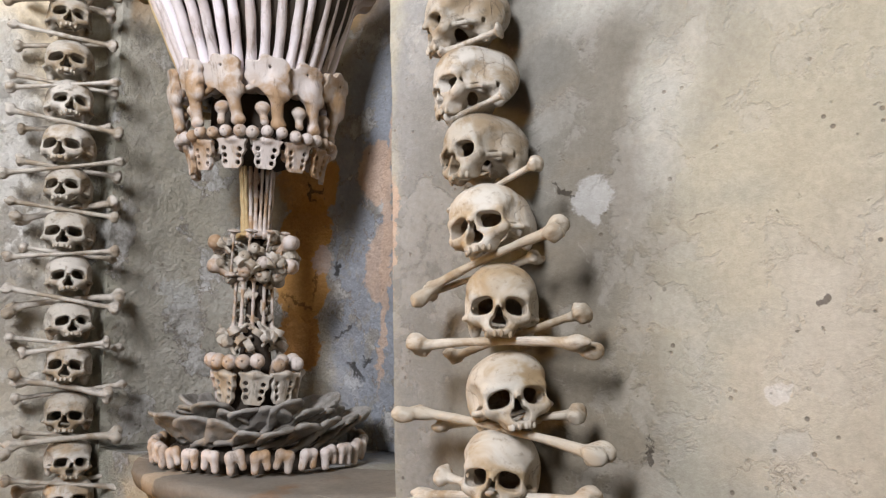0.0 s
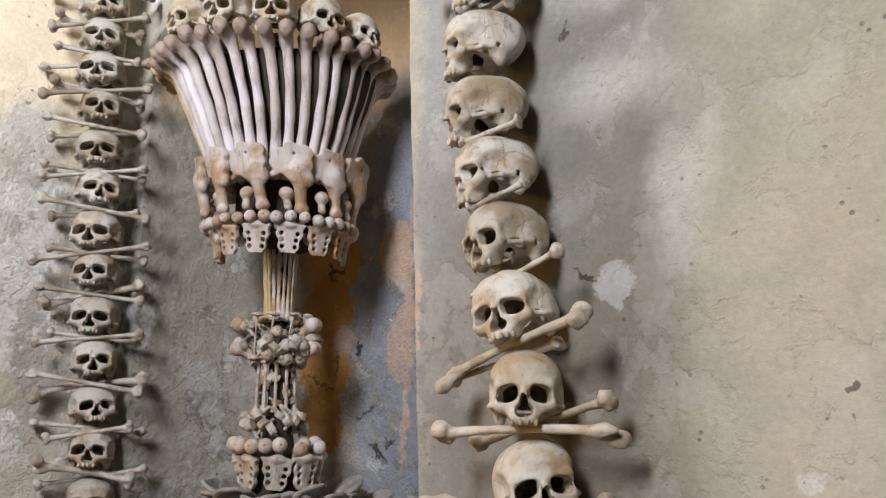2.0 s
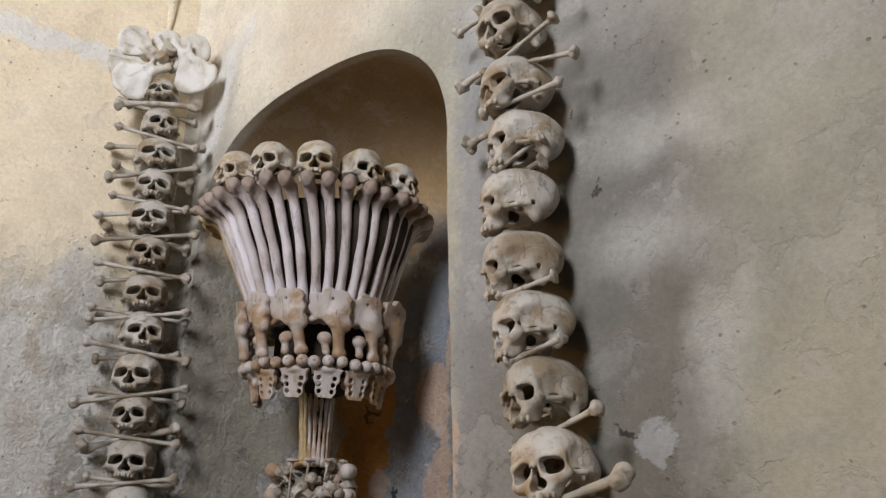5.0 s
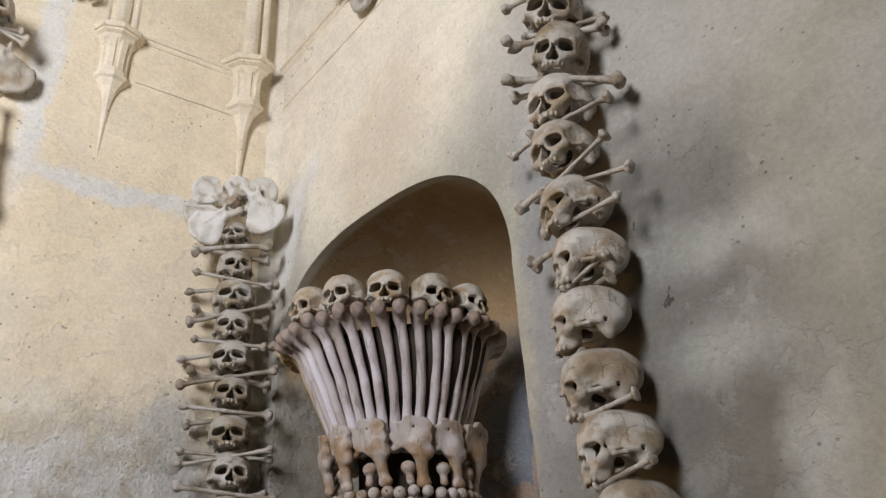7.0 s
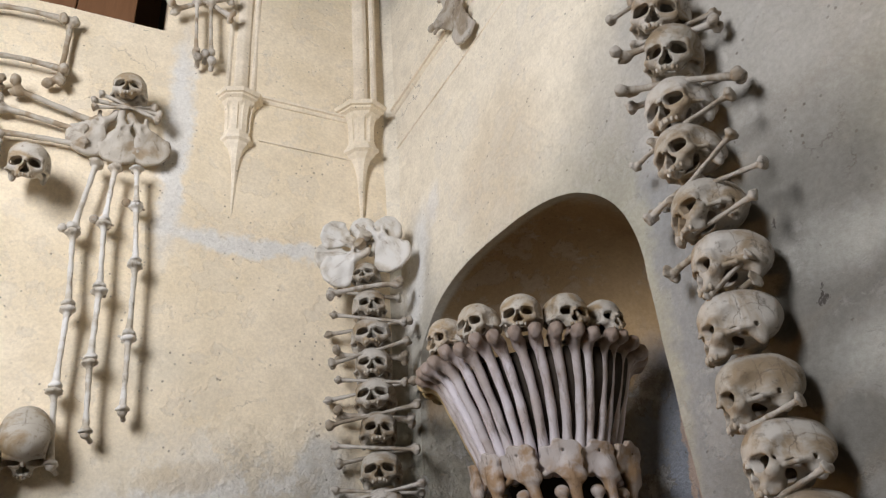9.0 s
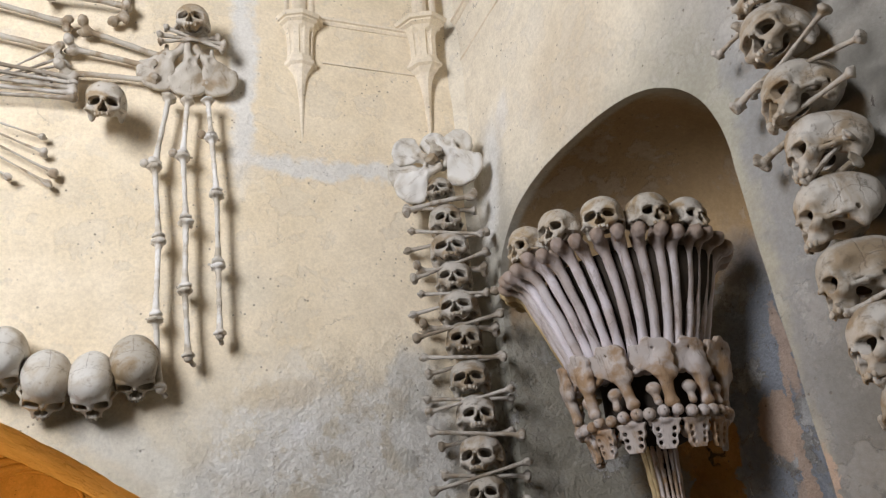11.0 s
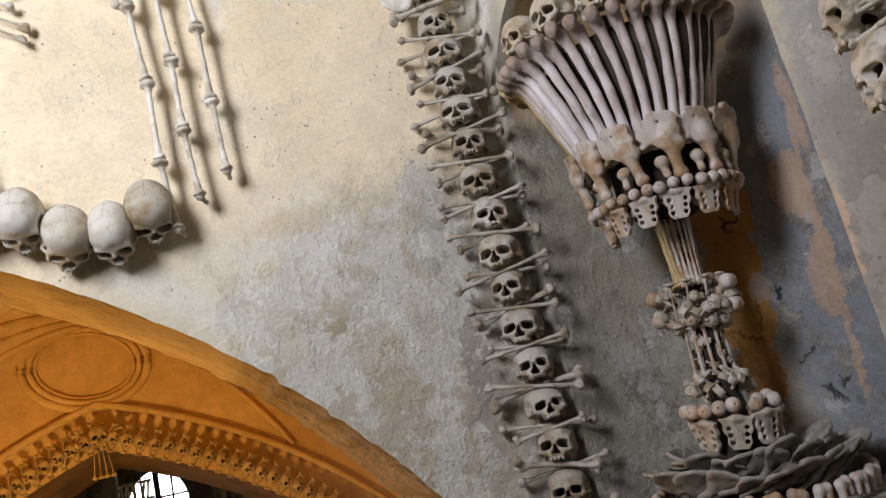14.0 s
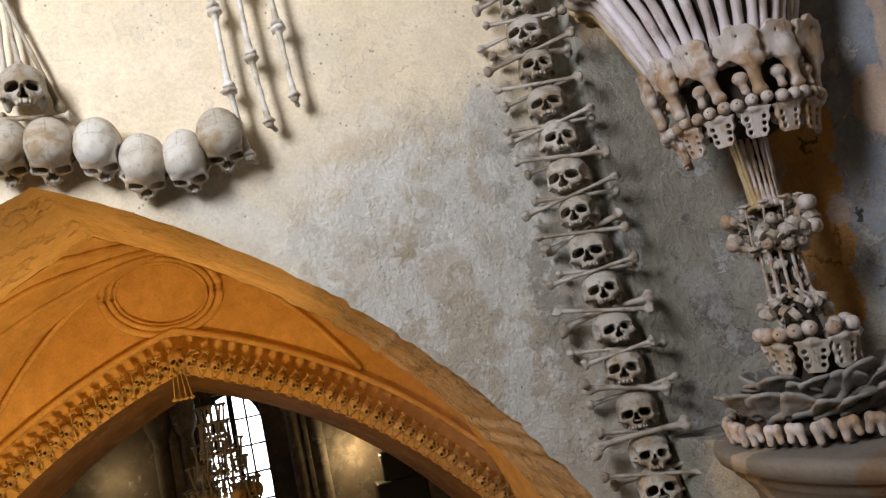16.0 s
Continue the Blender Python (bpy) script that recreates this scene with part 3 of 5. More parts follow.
def shin_field(L, thick=1.0):
    def fn(X, Y, Z):
        q = 2 * Z / L - 1.0
        d = np.sqrt(X ** 2 + (Y * 1.15) ** 2) - thick * (0.009 + 0.011 * np.abs(q) ** 5)
        d = np.maximum(d, np.maximum(0.01 - Z, Z - L + 0.01))
        d = join(0.012, d, ell(X, Y, Z, (0.013, 0, L - 0.014), (0.017, 0.019, 0.013)), ell(X, Y, Z, (-0.013, 0, L - 0.014), (0.017, 0.019, 0.013)))
        d = join(0.010, d, ell(X, Y, Z, (0.004, 0, 0.012), (0.020, 0.017, 0.014)))
        d = join(0.006, d, ell(X, Y, Z, (-0.016, 0.004, 0.010), (0.010, 0.010, 0.016)))
        ends = np.clip((np.abs(q) - 0.6) / 0.25, 0, 1)
        return d + ends * 0.0025 * np.sin(X * 190 + 1) * np.sin(Y * 170 + 2) * np.sin(Z * 140) + 0.0008 * np.sin(Z * 70 + X * 90)

    return fn


def hip_field(X, Y, Z):
    """A hip bone: the fan of the ilium above, the socket, and the branches below."""
    Yc = Y - 0.25 * (X ** 2) / 0.1 + 0.05 * (Z - 0.05) ** 2
    blade = np.maximum(np.sqrt((X / 0.068) ** 2 + ((Z - 0.055) / 0.058) ** 2) * 0.055 - 0.055, np.abs(Yc) - 0.006 - 0.02 * np.clip(0.03 - Z, 0, 1))
    rim = np.abs(np.sqrt((X / 0.068) ** 2 + ((Z - 0.055) / 0.058) ** 2) - 0.97) * 0.055
    rim = np.maximum(np.sqrt(rim ** 2 + Yc ** 2) - 0.0075, 0.05 - Z)
    d = join(0.012, blade, rim)
    d = join(0.02, d, ell(X, Y, Z, (0.004, 0, -0.012), (0.028, 0.020, 0.030)))
    d = join(0.012, d, cap(X, Y, Z, (0.0, 0, -0.02), (-0.008, 0, -0.085), 0.014, 0.015))
    d = join(0.010, d, cap(X, Y, Z, (0.018, -0.004, -0.015), (0.034, -0.006, -0.050), 0.009, 0.007))
    d = d + 0.0025 * np.sin(X * 95 + 1.0) * np.sin(Z * 80 + 0.5)
    d = cut(0.006, d, ell(X, Y, Z, (0.012, -0.024, -0.012), (0.016, 0.014, 0.016)))
    return d


def belt_field(X, Y, Z):
    """A hip bone of the cup's belt: a broad ragged blade whose one branch runs down from its side."""
    Yc = Y - 1.6 * X ** 2
    edge = 0.004 * np.sin(X * 120) + 0.004 * np.sin(Z * 150 + X * 60)
    plate = ((np.abs(X + 0.004) / (0.050 + 0.20 * np.clip(Z, 0.0, 0.075))) ** 2.6 + (np.abs(Z - 0.068) / 0.052) ** 2.6) ** (1 / 2.6)
    d = np.maximum((plate - 1.0) * 0.05 + edge, np.abs(Yc) - 0.009)
    d = join(0.010, d, cap(X, Yc, Z, (-0.045, 0, 0.034), (-0.078, 0.002, 0.018), 0.011, 0.007))
    d = join(0.034, d, cap(X, Y, Z, (0.018, -0.002, 0.040), (0.024, -0.002, -0.066), 0.022, 0.0165))
    d = join(0.010, d, ell(X, Y, Z, (0.026, -0.004, -0.078), (0.023, 0.018, 0.016)), ell(X, Y, Z, (0.040, -0.002, 0.012), (0.022, 0.018, 0.024)))
    return cut(0.004, d, cap(X, Y, Z, (-0.004, -0.03, 0.092), (0.006, 0.03, 0.086), 0.004))


def sacrum_field(X, Y, Z):
    half = 0.030 + 0.24 * (Z + 0.055) + 0.003 * np.sin(Z * 160)
    Yc = Y + 1.6 * (Z + 0.0) ** 2
    d = np.maximum(np.maximum(np.abs(X) - half, np.abs(Yc) - 0.013), np.abs(Z) - 0.052)
    d = d + 0.004
    d = join(0.008, d, ell(X, Yc, Z, (0, 0, 0.045), (0.024, 0.018, 0.014)))
    for z in (-0.028, -0.006, 0.016):
        d = cut(0.003, d, ell(np.abs(X), Yc, Z, (0.018 + 0.12 * (z + 0.055), 0, z), (0.0072, 0.05, 0.0076)))
    return d


def head_field(X, Y, Z):
    """The ball of a thigh bone, sawn off at its neck, with a peg hole in it."""
    d = np.sqrt(X ** 2 + Y ** 2 + Z ** 2) - 0.022
    d = join(0.01, d, cap(X, Y, Z, (0, 0.012, -0.006), (0.004, 0.040, -0.024), 0.010, 0.0125))
    return cut(0.002, d, cap(X, Y, Z, (0.002, -0.026, 0.002), (0.002, -0.010, 0.002), 0.003))


def vertebra_field(X, Y, Z):
    d = np.maximum(np.sqrt(X ** 2 + (Y * 1.2) ** 2) - 0.021 + 6 * np.clip(0.010 - np.abs(Z), 0, 1) * 0.03, np.abs(Z) - 0.012)
    d = join(0.006, d, cap(np.abs(X), Y, Z, (0.012, 0.02, 0), (0.034, 0.034, 0.004), 0.006))
    d = join(0.006, d, cap(np.abs(X), Y, Z, (0.012, 0.012, 0), (0.012, 0.03, 0), 0.006))
    return join(0.006, d, cap(X, Y, Z, (0, 0.032, 0), (0, 0.058, -0.012), 0.006, 0.007))


def knuckle_field(X, Y, Z):
    """A heel bone: a bowed double lobe."""
    d = join(0.010, cap(X, Y, Z, (-0.016, 0, -0.030), (-0.012, -0.006, 0.008), 0.012, 0.015), cap(X, Y, Z, (-0.012, -0.006, 0.008), (0.016, -0.004, 0.012), 0.015))
    return join(0.008, d, cap(X, Y, Z, (0.016, -0.004, 0.012), (0.021, 0, -0.022), 0.013, 0.0115))


# each kind of bone is built once, and its copies share the mesh
SKULLS = [bone_mesh("skull", skull_field(i), SKULL_LO, SKULL_HI, 0.0025, SKULL_BONE) for i in range(4)]
TEETH = [bone_mesh("teeth", teeth_field(i), (-0.034, -0.100, -0.100), (0.034, -0.068, -0.062), 0.0018, BONE) for i in range(4)]
SKULLS_GREY = []
for me in SKULLS:
    g = me.copy()
    g.materials[0] = SKULL_GREY
    SKULLS_GREY.append(g)
SKULLS_PALE = []
for me in SKULLS:
    g = me.copy()
    g.materials[0] = SKULL_PALE
    SKULLS_PALE.append(g)
SKULL_SMALL = bone_mesh("skull", skull_field(1), SKULL_LO, SKULL_HI, 0.0065, BONE_OCHRE)
THIGH_L, SHIN_L = 0.40, 0.34


def two(fn, lo, hi, vox):
    a = bone_mesh("bone", fn, lo, hi, vox, BONE)
    b = a.copy()
    b.materials[0] = BONE_GREY
    return a, b


THIGH_FAT, THIGH_FAT_GREY = two(femur_field(THIGH_L, 1.3, 0.016), (-0.055, -0.045, -0.012), (0.075, 0.05, THIGH_L + 0.02), 0.0038)
THIGH_STAINED = THIGH_FAT.copy()
THIGH_STAINED.materials[0] = BONE_OCHRE
THIGH, THIGH_GREY = two(femur_field(THIGH_L), (-0.05, -0.04, -0.012), (0.072, 0.045, THIGH_L + 0.02), 0.0038)
SHIN, SHIN_GREY = two(shin_field(SHIN_L), (-0.04, -0.03, -0.012), (0.04, 0.03, SHIN_L + 0.01), 0.0036)
THIN_OCHRE = bone_mesh("bone", shin_field(SHIN_L, 0.7), (-0.04, -0.03, -0.012), (0.04, 0.03, SHIN_L + 0.01), 0.006, BONE_OCHRE)
THIN, THIN_GREY = two(shin_field(SHIN_L, 0.62), (-0.04, -0.03, -0.012), (0.04, 0.03, SHIN_L + 0.01), 0.0036)
HIP, HIP_GREY = two(hip_field, (-0.085, -0.05, -0.11), (0.085, 0.05, 0.125), 0.0032)
BELT = bone_mesh("hip_bone", belt_field, (-0.095, -0.045, -0.105), (0.085, 0.05, 0.135), 0.0032, BONE)
SHIN_PALE = SHIN.copy()
SHIN_PALE.materials[0] = BONE_PALE
# dark copy, for bones inside the bowl and against the window
SHIN_DARK = SHIN.copy()
SHIN_DARK.materials[0] = BONE_DUST
HIP_PALE = HIP.copy()
HIP_PALE.materials[0] = BONE_PALE
HIP_DUST = HIP.copy()
HIP_DUST.materials[0] = BONE_DUST
SACRUM, SACRUM_GREY = two(sacrum_field, (-0.075, -0.045, -0.066), (0.075, 0.045, 0.07), 0.003)
BALL, BALL_GREY = two(head_field, (-0.03, -0.03, -0.046), (0.03, 0.058, 0.03), 0.003)
BALL_STAINED = BALL.copy()
BALL_STAINED.materials[0] = BONE_OCHRE
VERT, VERT_GREY = two(vertebra_field, (-0.045, -0.025, -0.03), (0.045, 0.07, 0.02), 0.0032)
HEEL, HEEL_GREY = two(knuckle_field, (-0.04, -0.03, -0.05), (0.045, 0.03, 0.035), 0.003)


def put(name, me, m, parent=None, label="", category="", group=""):
    ob = new(name, me)
    if parent:
        ob.parent = parent
    ob.matrix_world = m
    if parent:
        ob.matrix_parent_inverse = Matrix.Identity(4)
        ob.matrix_basis = parent.matrix_basis.inverted() @ m
    return tagged(ob, label, category, group)


def put_skull(variant, kind, m, parent=None, label="", category="skull", group=""):
    """A skull with its own row of teeth."""
    ob = put("skull", kind[variant % 4], m, parent, label, "" if parent else category, group)
    t = new("teeth", TEETH[variant % 4])
    t.parent = ob
    return ob


def along(a, b, length, twist=0.0, fat=1.0):
    """The pose of a bone of that length, laid from a to b."""
    a, b = Vector(a), Vector(b)
    d = b - a
    q = d.to_track_quat("Z", "Y").to_matrix().to_4x4()
    k = d.length / length
    return Matrix.Translation(a) @ q @ pose(0, 0, 0, 0, 0, twist) @ Matrix.Diagonal((fat, fat, k, 1))


def facing(at, out, yaw=0.0, pitch=0.0, roll=0.0, size=1.0):
    """The pose of a skull that looks along out, turned by yaw (to its right), pitch (down) and roll."""
    ang = math.degrees(math.atan2(out.x, -out.y))
    return Matrix.Translation(at) @ pose(0, 0, 0, 0, 0, ang + yaw) @ pose(0, 0, 0, pitch, 0, 0) @ pose(0, 0, 0, 0, roll, 0) @ Matrix.Diagonal((size, size, size, 1))


# ---- wall B with the niche ----
NICHE_S, NICHE_HALF, NICHE_SPRING, NICHE_RISE, NICHE_FOOT, NICHE_DEEP = 0.76, 0.635, 2.60, 0.475, 1.10, 0.62
B_LEN = 5.6


def niche_rim():
    pts = []
    for i in range(31):
        z = NICHE_FOOT + (NICHE_SPRING - NICHE_FOOT) * i / 30
        pts.append((NICHE_S + NICHE_HALF + 0.06 * (1 - i / 30), z, NICHE_S, z))
    for i in range(1, 48):
        a = math.pi * i / 48
        pts.append((NICHE_S + NICHE_HALF * math.copysign(abs(math.cos(a)) ** 0.8, math.cos(a)), NICHE_SPRING + NICHE_RISE * math.sin(a) ** 0.8, NICHE_S, NICHE_SPRING))
    for i in range(31):
        z = NICHE_SPRING + (NICHE_FOOT - NICHE_SPRING) * i / 30
        pts.append((NICHE_S - NICHE_HALF, z, NICHE_S, z))
    return pts


def lumpy(s, z, off):
    return Vector((s, off + uneven((s, z, off), 0.008, 1.7) + uneven((s, z, off + 5), 0.003, 9.0), z))


def wall_with_niche():
    bm = bmesh.new()
    rim = niche_rim()
    rows = []
    # inside: from the lip to the back
    for k in (1.0, 0.997, 0.99, 0.975, 0.95, 0.92, 0.88, 0.83, 0.77, 0.70, 0.62, 0.53, 0.43, 0.32, 0.2, 0.08, 0.0):
        deep = NICHE_DEEP * (1 - k ** 3.2) ** (1 / 2.4)
        rows.append([lumpy(c + (s - c) * k, cz + (z - cz) * k, -deep - 0.001) for s, z, c, cz in rim])
    rows.reverse()
    grid_faces(bm, rows)
    rows = []
    # the rounded lip and the face out to the wall's borders
    n = 26
    for j in range(n + 1):
        f = (j / n) ** 1.8
        row = []
        for s, z, c, cz in rim:
            if z <= NICHE_SPRING:
                far = (B_LEN if s > c else -0.03, z)
            else:
                d = Vector((s - c, z - cz))
                k = 99.0
                if d.x > 1e-6:
                    k = min(k, (B_LEN - c) / d.x)
                if d.x < -1e-6:
                    k = min(k, (-0.03 - c) / d.x)
                if d.y > 1e-6:
                    k = min(k, (CEIL_Z - cz) / d.y)
                far = (c + d.x * k, cz + d.y * k)
            q = (s + (far[0] - s) * f, z + (far[1] - z) * f)
            row.append(lumpy(q[0], q[1], 0.0 if j else -0.001))
        rows.append(row)
    grid_faces(bm, rows)
    # below the niche
    low = [[lumpy((B_LEN + 0.03) * i / 60 - 0.03, FLOOR_Z + (NICHE_FOOT - FLOOR_Z) * j / 24, 0.0) for i in range(61)] for j in range(25)]
    grid_faces(bm, low)
    # the niche's floor
    box(bm, (NICHE_S - NICHE_HALF - 0.02, -0.66, NICHE_FOOT - 0.1), (NICHE_S + NICHE_HALF + 0.08, -0.004, NICHE_FOOT - 0.002))
    # corners of the upper field
    for s0 in (-0.03, B_LEN):
        edge = [v.co for v in rows_last(rows, s0)]
        best = max(edge, key=lambda p: p.z)
        ring = [p for p in rows[-1] if p.z > CEIL_Z - 0.06]
        nearest = min(ring, key=lambda p: abs(p.x - s0))
        a, b, c = bm.verts.new(best), bm.verts.new((s0, 0, CEIL_Z)), bm.verts.new(nearest)
        bm.faces.new((a, b, c) if s0 < 0 else (a, c, b))
    # the back of the masonry
    box(bm, (-0.7, -1.0, FLOOR_Z), (B_LEN, -0.70, CEIL_Z))
    bmesh.ops.recalc_face_normals(bm, faces=bm.faces)
    return bm


class _P:
    def __init__(self, co):
        self.co = co


def rows_last(rows, s0):
    return [_P(p) for p in rows[-1] if abs(p.x - s0) < 0.02]


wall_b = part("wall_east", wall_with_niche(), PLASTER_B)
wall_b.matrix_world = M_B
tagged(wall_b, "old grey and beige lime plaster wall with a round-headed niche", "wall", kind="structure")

# ---- wall A with the great arch ----
ARCH_S, ARCH_APEX, A_LEN, A_TOP, A_THICK = 1.97, 2.39, 4.6, 4.34, 0.92


def pointed(half, apex, foot, centre, radius, steps=32):
    """The right half of a pointed arch, from the apex down: (distance from the middle, height)."""
    pts = []
    (cx, cz) = centre
    a0 = math.atan2(apex - cz, -cx)
    for i in range(steps + 1):
        a = a0 * (1 - i / steps)
        pts.append((cx + radius * math.cos(a), cz + radius * math.sin(a)))
    pts.append((cx + radius, foot))
    return pts


def arch_line(pts, middle):
    """A whole arch from a half: right foot, apex, left foot, as (s, z)."""
    right = [(middle - d, z) for d, z in reversed(pts)]
    left = [(middle + d, z) for d, z in pts[1:]]
    return right + left


def border(frac, s0, s1, top):
    """A point on the frame of a wall: up the side at s0, along the top, down the side at s1."""
    up, across = top - FLOOR_Z, s1 - s0
    d = frac * (2 * up + across)
    if d < up:
        return s0, FLOOR_Z + d
    if d < up + across:
        return s0 + d - up, top
    return s1, top - (d - up - across)


def reveal_of(line, thick, name, label, matrix, material, back=None, worn=0.0):
    """The underside of an arch through a wall. back: its line at the far side, where it is splayed; worn: how far its foot near the corner has crumbled."""
    bm = bmesh.new()
    rows = []
    for k in range(33):
        f = k / 32
        row = []
        for (s, z), (s2, z2) in zip(line, back or line):
            p = (s + (s2 - s) * f, -thick * f, z + (z2 - z) * f)
            w = 0.008 + worn * min(1.0, max(0.0, (1.45 - s) / 0.5)) * (1 - f)
            edge = min(1.0, 0.35 + k / 3)
            row.append(lumpy(p[0], p[2], p[1] - 0.002) + edge * Vector((-abs(uneven(p, w, 7.0)), 0, abs(uneven(p, w, 9.0)))))
        rows.append(row)
    grid_faces(bm, rows)
    bmesh.ops.recalc_face_normals(bm, faces=bm.faces)
    ob = part(name, bm, material)
    ob.matrix_world = matrix
    return tagged(ob, label, "arch", kind="structure")


def arched_wall(line, s0, s1, top, thick, rough=1.0, splay=0.0):
    bm = bmesh.new()
    lens = [0.0]
    for a, b in zip(line, line[1:]):
        lens.append(lens[-1] + math.hypot(a[0] - b[0], a[1] - b[1]))
    mid = len(line) // 2
    mid_f = (top - FLOOR_Z + (line[mid][0] - s0)) / (2 * (top - FLOOR_Z) + s1 - s0)
    rows = []
    n = 24
    for j in range(n + 1):
        f = (j / n) ** 1.3
        row = []
        for i, (s, z) in enumerate(line):
            g = lens[i] / lens[mid] * mid_f if i <= mid else mid_f + (lens[i] - lens[mid]) / (lens[-1] - lens[mid]) * (1 - mid_f)
            b = border(g, s0, s1, top)
            row.append(lumpy(s + (b[0] - s) * f, z + (b[1] - z) * f, 0.0))
        rows.append(row)
    grid_faces(bm, rows)
    # corners of the frame that the rings cut off
    last = rows[-1]
    for cs in (s0, s1):
        side = [p for p in last if abs(p.x - cs) < 0.03]
        roof = [p for p in last if p.z > top - 0.03]
        a, c = max(side, key=lambda p: p.z), min(roof, key=lambda p: abs(p.x - cs))
        if (a - c).length > 1e-3:
            bm.faces.new([bm.verts.new(p) for p in (a, (cs, 0, top), c)])
    bmesh.ops.recalc_face_normals(bm, faces=bm.faces)
    return bm


OUTER = arch_line(pointed(0, ARCH_APEX, FLOOR_Z, (-1.38, -0.937), 3.602, 200), ARCH_S)
# the arris has crumbled, most of all towards the corner
OUTER = [(s - uneven((s, z, 3.0), k, 21.0), z + uneven((s, z, 7.0), k, 21.0)) for s, z, k in ((s, z, 0.003 + 0.010 * min(1.0, max(0.0, (1.45 - s) / 0.4))) for s, z in OUTER)]
bm = arched_wall(OUTER, -0.03, A_LEN, A_TOP, A_THICK)
# the part above the capitals, and the masonry's top
grid_faces(bm, [[lumpy(1.11 * i / 16 - 0.03, A_TOP + (CEIL_Z - A_TOP) * j / 12, 0.0) for i in range(17)] for j in range(13)])
box(bm, (1.08, -0.42, A_TOP - 0.01), (A_LEN, -0.004, A_TOP))
box(bm, (0.95, -0.42, A_TOP), (1.078, -0.006, CEIL_Z))
wall_a = part("wall_north", bm, PLASTER_A)
wall_a.matrix_world = M_A
tagged(wall_a, "cream and grey weathered plaster wall over a wide pointed arch", "wall", kind="structure")

# the plaster is rounded off where the two walls meet
bm = bmesh.new()
rows = []
back = M_B.inverted()
for j in range(161):
    z = FLOOR_Z + (CEIL_Z - FLOOR_Z) * j / 160
    w = 0.10 + uneven((0.3, z, 2.0), 0.015, 2.5)
    p, q, r = on_a(w, z, -0.03), on_a(0.0, z, 0.006) + OUT_B * 0.006, on_b(w, z, -0.03)
    rows.append([back @ (p * (1 - u) ** 2 + q * 2 * u * (1 - u) + r * u * u) for u in (k / 10 for k in range(11))])
grid_faces(bm, rows)
bmesh.ops.recalc_face_normals(bm, faces=bm.faces)
cove = part("trim_cove", bm, PLASTER_B)
cove.matrix_world = M_B
tagged(cove, "rounded grey plaster where the two walls meet", "trim", kind="structure")

reveal_of(OUTER, A_THICK, "trim_reveal", "chipped ochre underside of the great arch", M_A, ROUGH_OCHRE, None, 0.012)

# the wooden gallery front above the wall
bm = bmesh.new()
for i in range(12):
    box(bm, (1.22 + 0.28 * i, -0.52, A_TOP + 0.0), (1.22 + 0.28 * i + 0.274, -0.46, A_TOP + 1.6), 0.006)
box(bm, (1.08, -1.4, A_TOP), (A_LEN, -1.3, CEIL_Z))
WOOD, wnt, wb = mat("brown wood")
wco = coords(wnt)
wmap = wnt.nodes.new("ShaderNodeMapping")
wmap.inputs["Scale"].default_value = (6, 6, 0.7)
wnt.links.new(wco, wmap.inputs["Vector"])
wnt.links.new(blend(wnt, noise_of(wnt, wmap.outputs[0], 6.0, 6.0, 0.7, 1.0), (0.16, 0.07, 0.03), (0.30, 0.15, 0.07)), wb.inputs["Base Color"])
wb.inputs["Roughness"].default_value = 0.6
gal = part("gallery_panel", bm, WOOD, smooth=False)
gal.matrix_world = M_A
tagged(gal, "brown wooden boarding above the plaster wall", "panel", kind="structure")

# ---- the vaulted bay behind the arch ----
FAR = -3.4
VAULT = arch_line(pointed(0, 2.72, FLOOR_Z, (-1.0, -0.5), 3.372, 200), ARCH_S)
bm = bmesh.new()
rows = []
for j in range(25):
    y = -A_THICK - 0.0 + (FAR + A_THICK) * j / 24
    rows.append([lumpy(s, z + 0.14 * math.sin(math.pi * j / 24) * max(0, (z - 1.2)), y) for s, z in VAULT])
grid_faces(bm, rows)
# the strip of wall between the arch and the vault
inner = [lumpy(s, z, -A_THICK - 0.002) for s, z in OUTER]
outer = [lumpy(s, z, -A_THICK) for s, z in VAULT]
grid_faces(bm, [inner, outer])
vault = part("ceiling_vault", bm, OCHRE)
vault.matrix_world = M_A
tagged(vault, "ochre plastered vault in warm lamplight", "vault", kind="structure")


def tube(points, radius, closed=False, sides=8, flat=1.0):
    """A moulding of round section along points."""
    bm = bmesh.new()
    rings = []
    n = len(points)
    for i, p in enumerate(points):
        a, b = points[(i - 1) % n if closed else max(i - 1, 0)], points[(i + 1) % n if closed else min(i + 1, n - 1)]
        d = (Vector(b) - Vector(a)).normalized()
        side = d.cross(Vector((0, 0, 1)))
        side = Vector((1, 0, 0)) if side.length < 1e-3 else side.normalized()
        up = side.cross(d)
        rings.append([bm.verts.new(Vector(p) + radius * (math.cos(2 * math.pi * k / sides) * side + flat * math.sin(2 * math.pi * k / sides) * up)) for k in range(sides)])
    pairs = list(zip(rings, rings[1:])) + ([(rings[-1], rings[0])] if closed else [])
    for a, b in pairs:
        for k in range(sides):
            bm.faces.new((a[k], a[(k + 1) % sides], b[(k + 1) % sides], b[k]))
    if not closed:
        bm.faces.new(rings[0])
        bm.faces.new(list(reversed(rings[-1])))
    bmesh.ops.recalc_face_normals(bm, faces=bm.faces)
    return bm


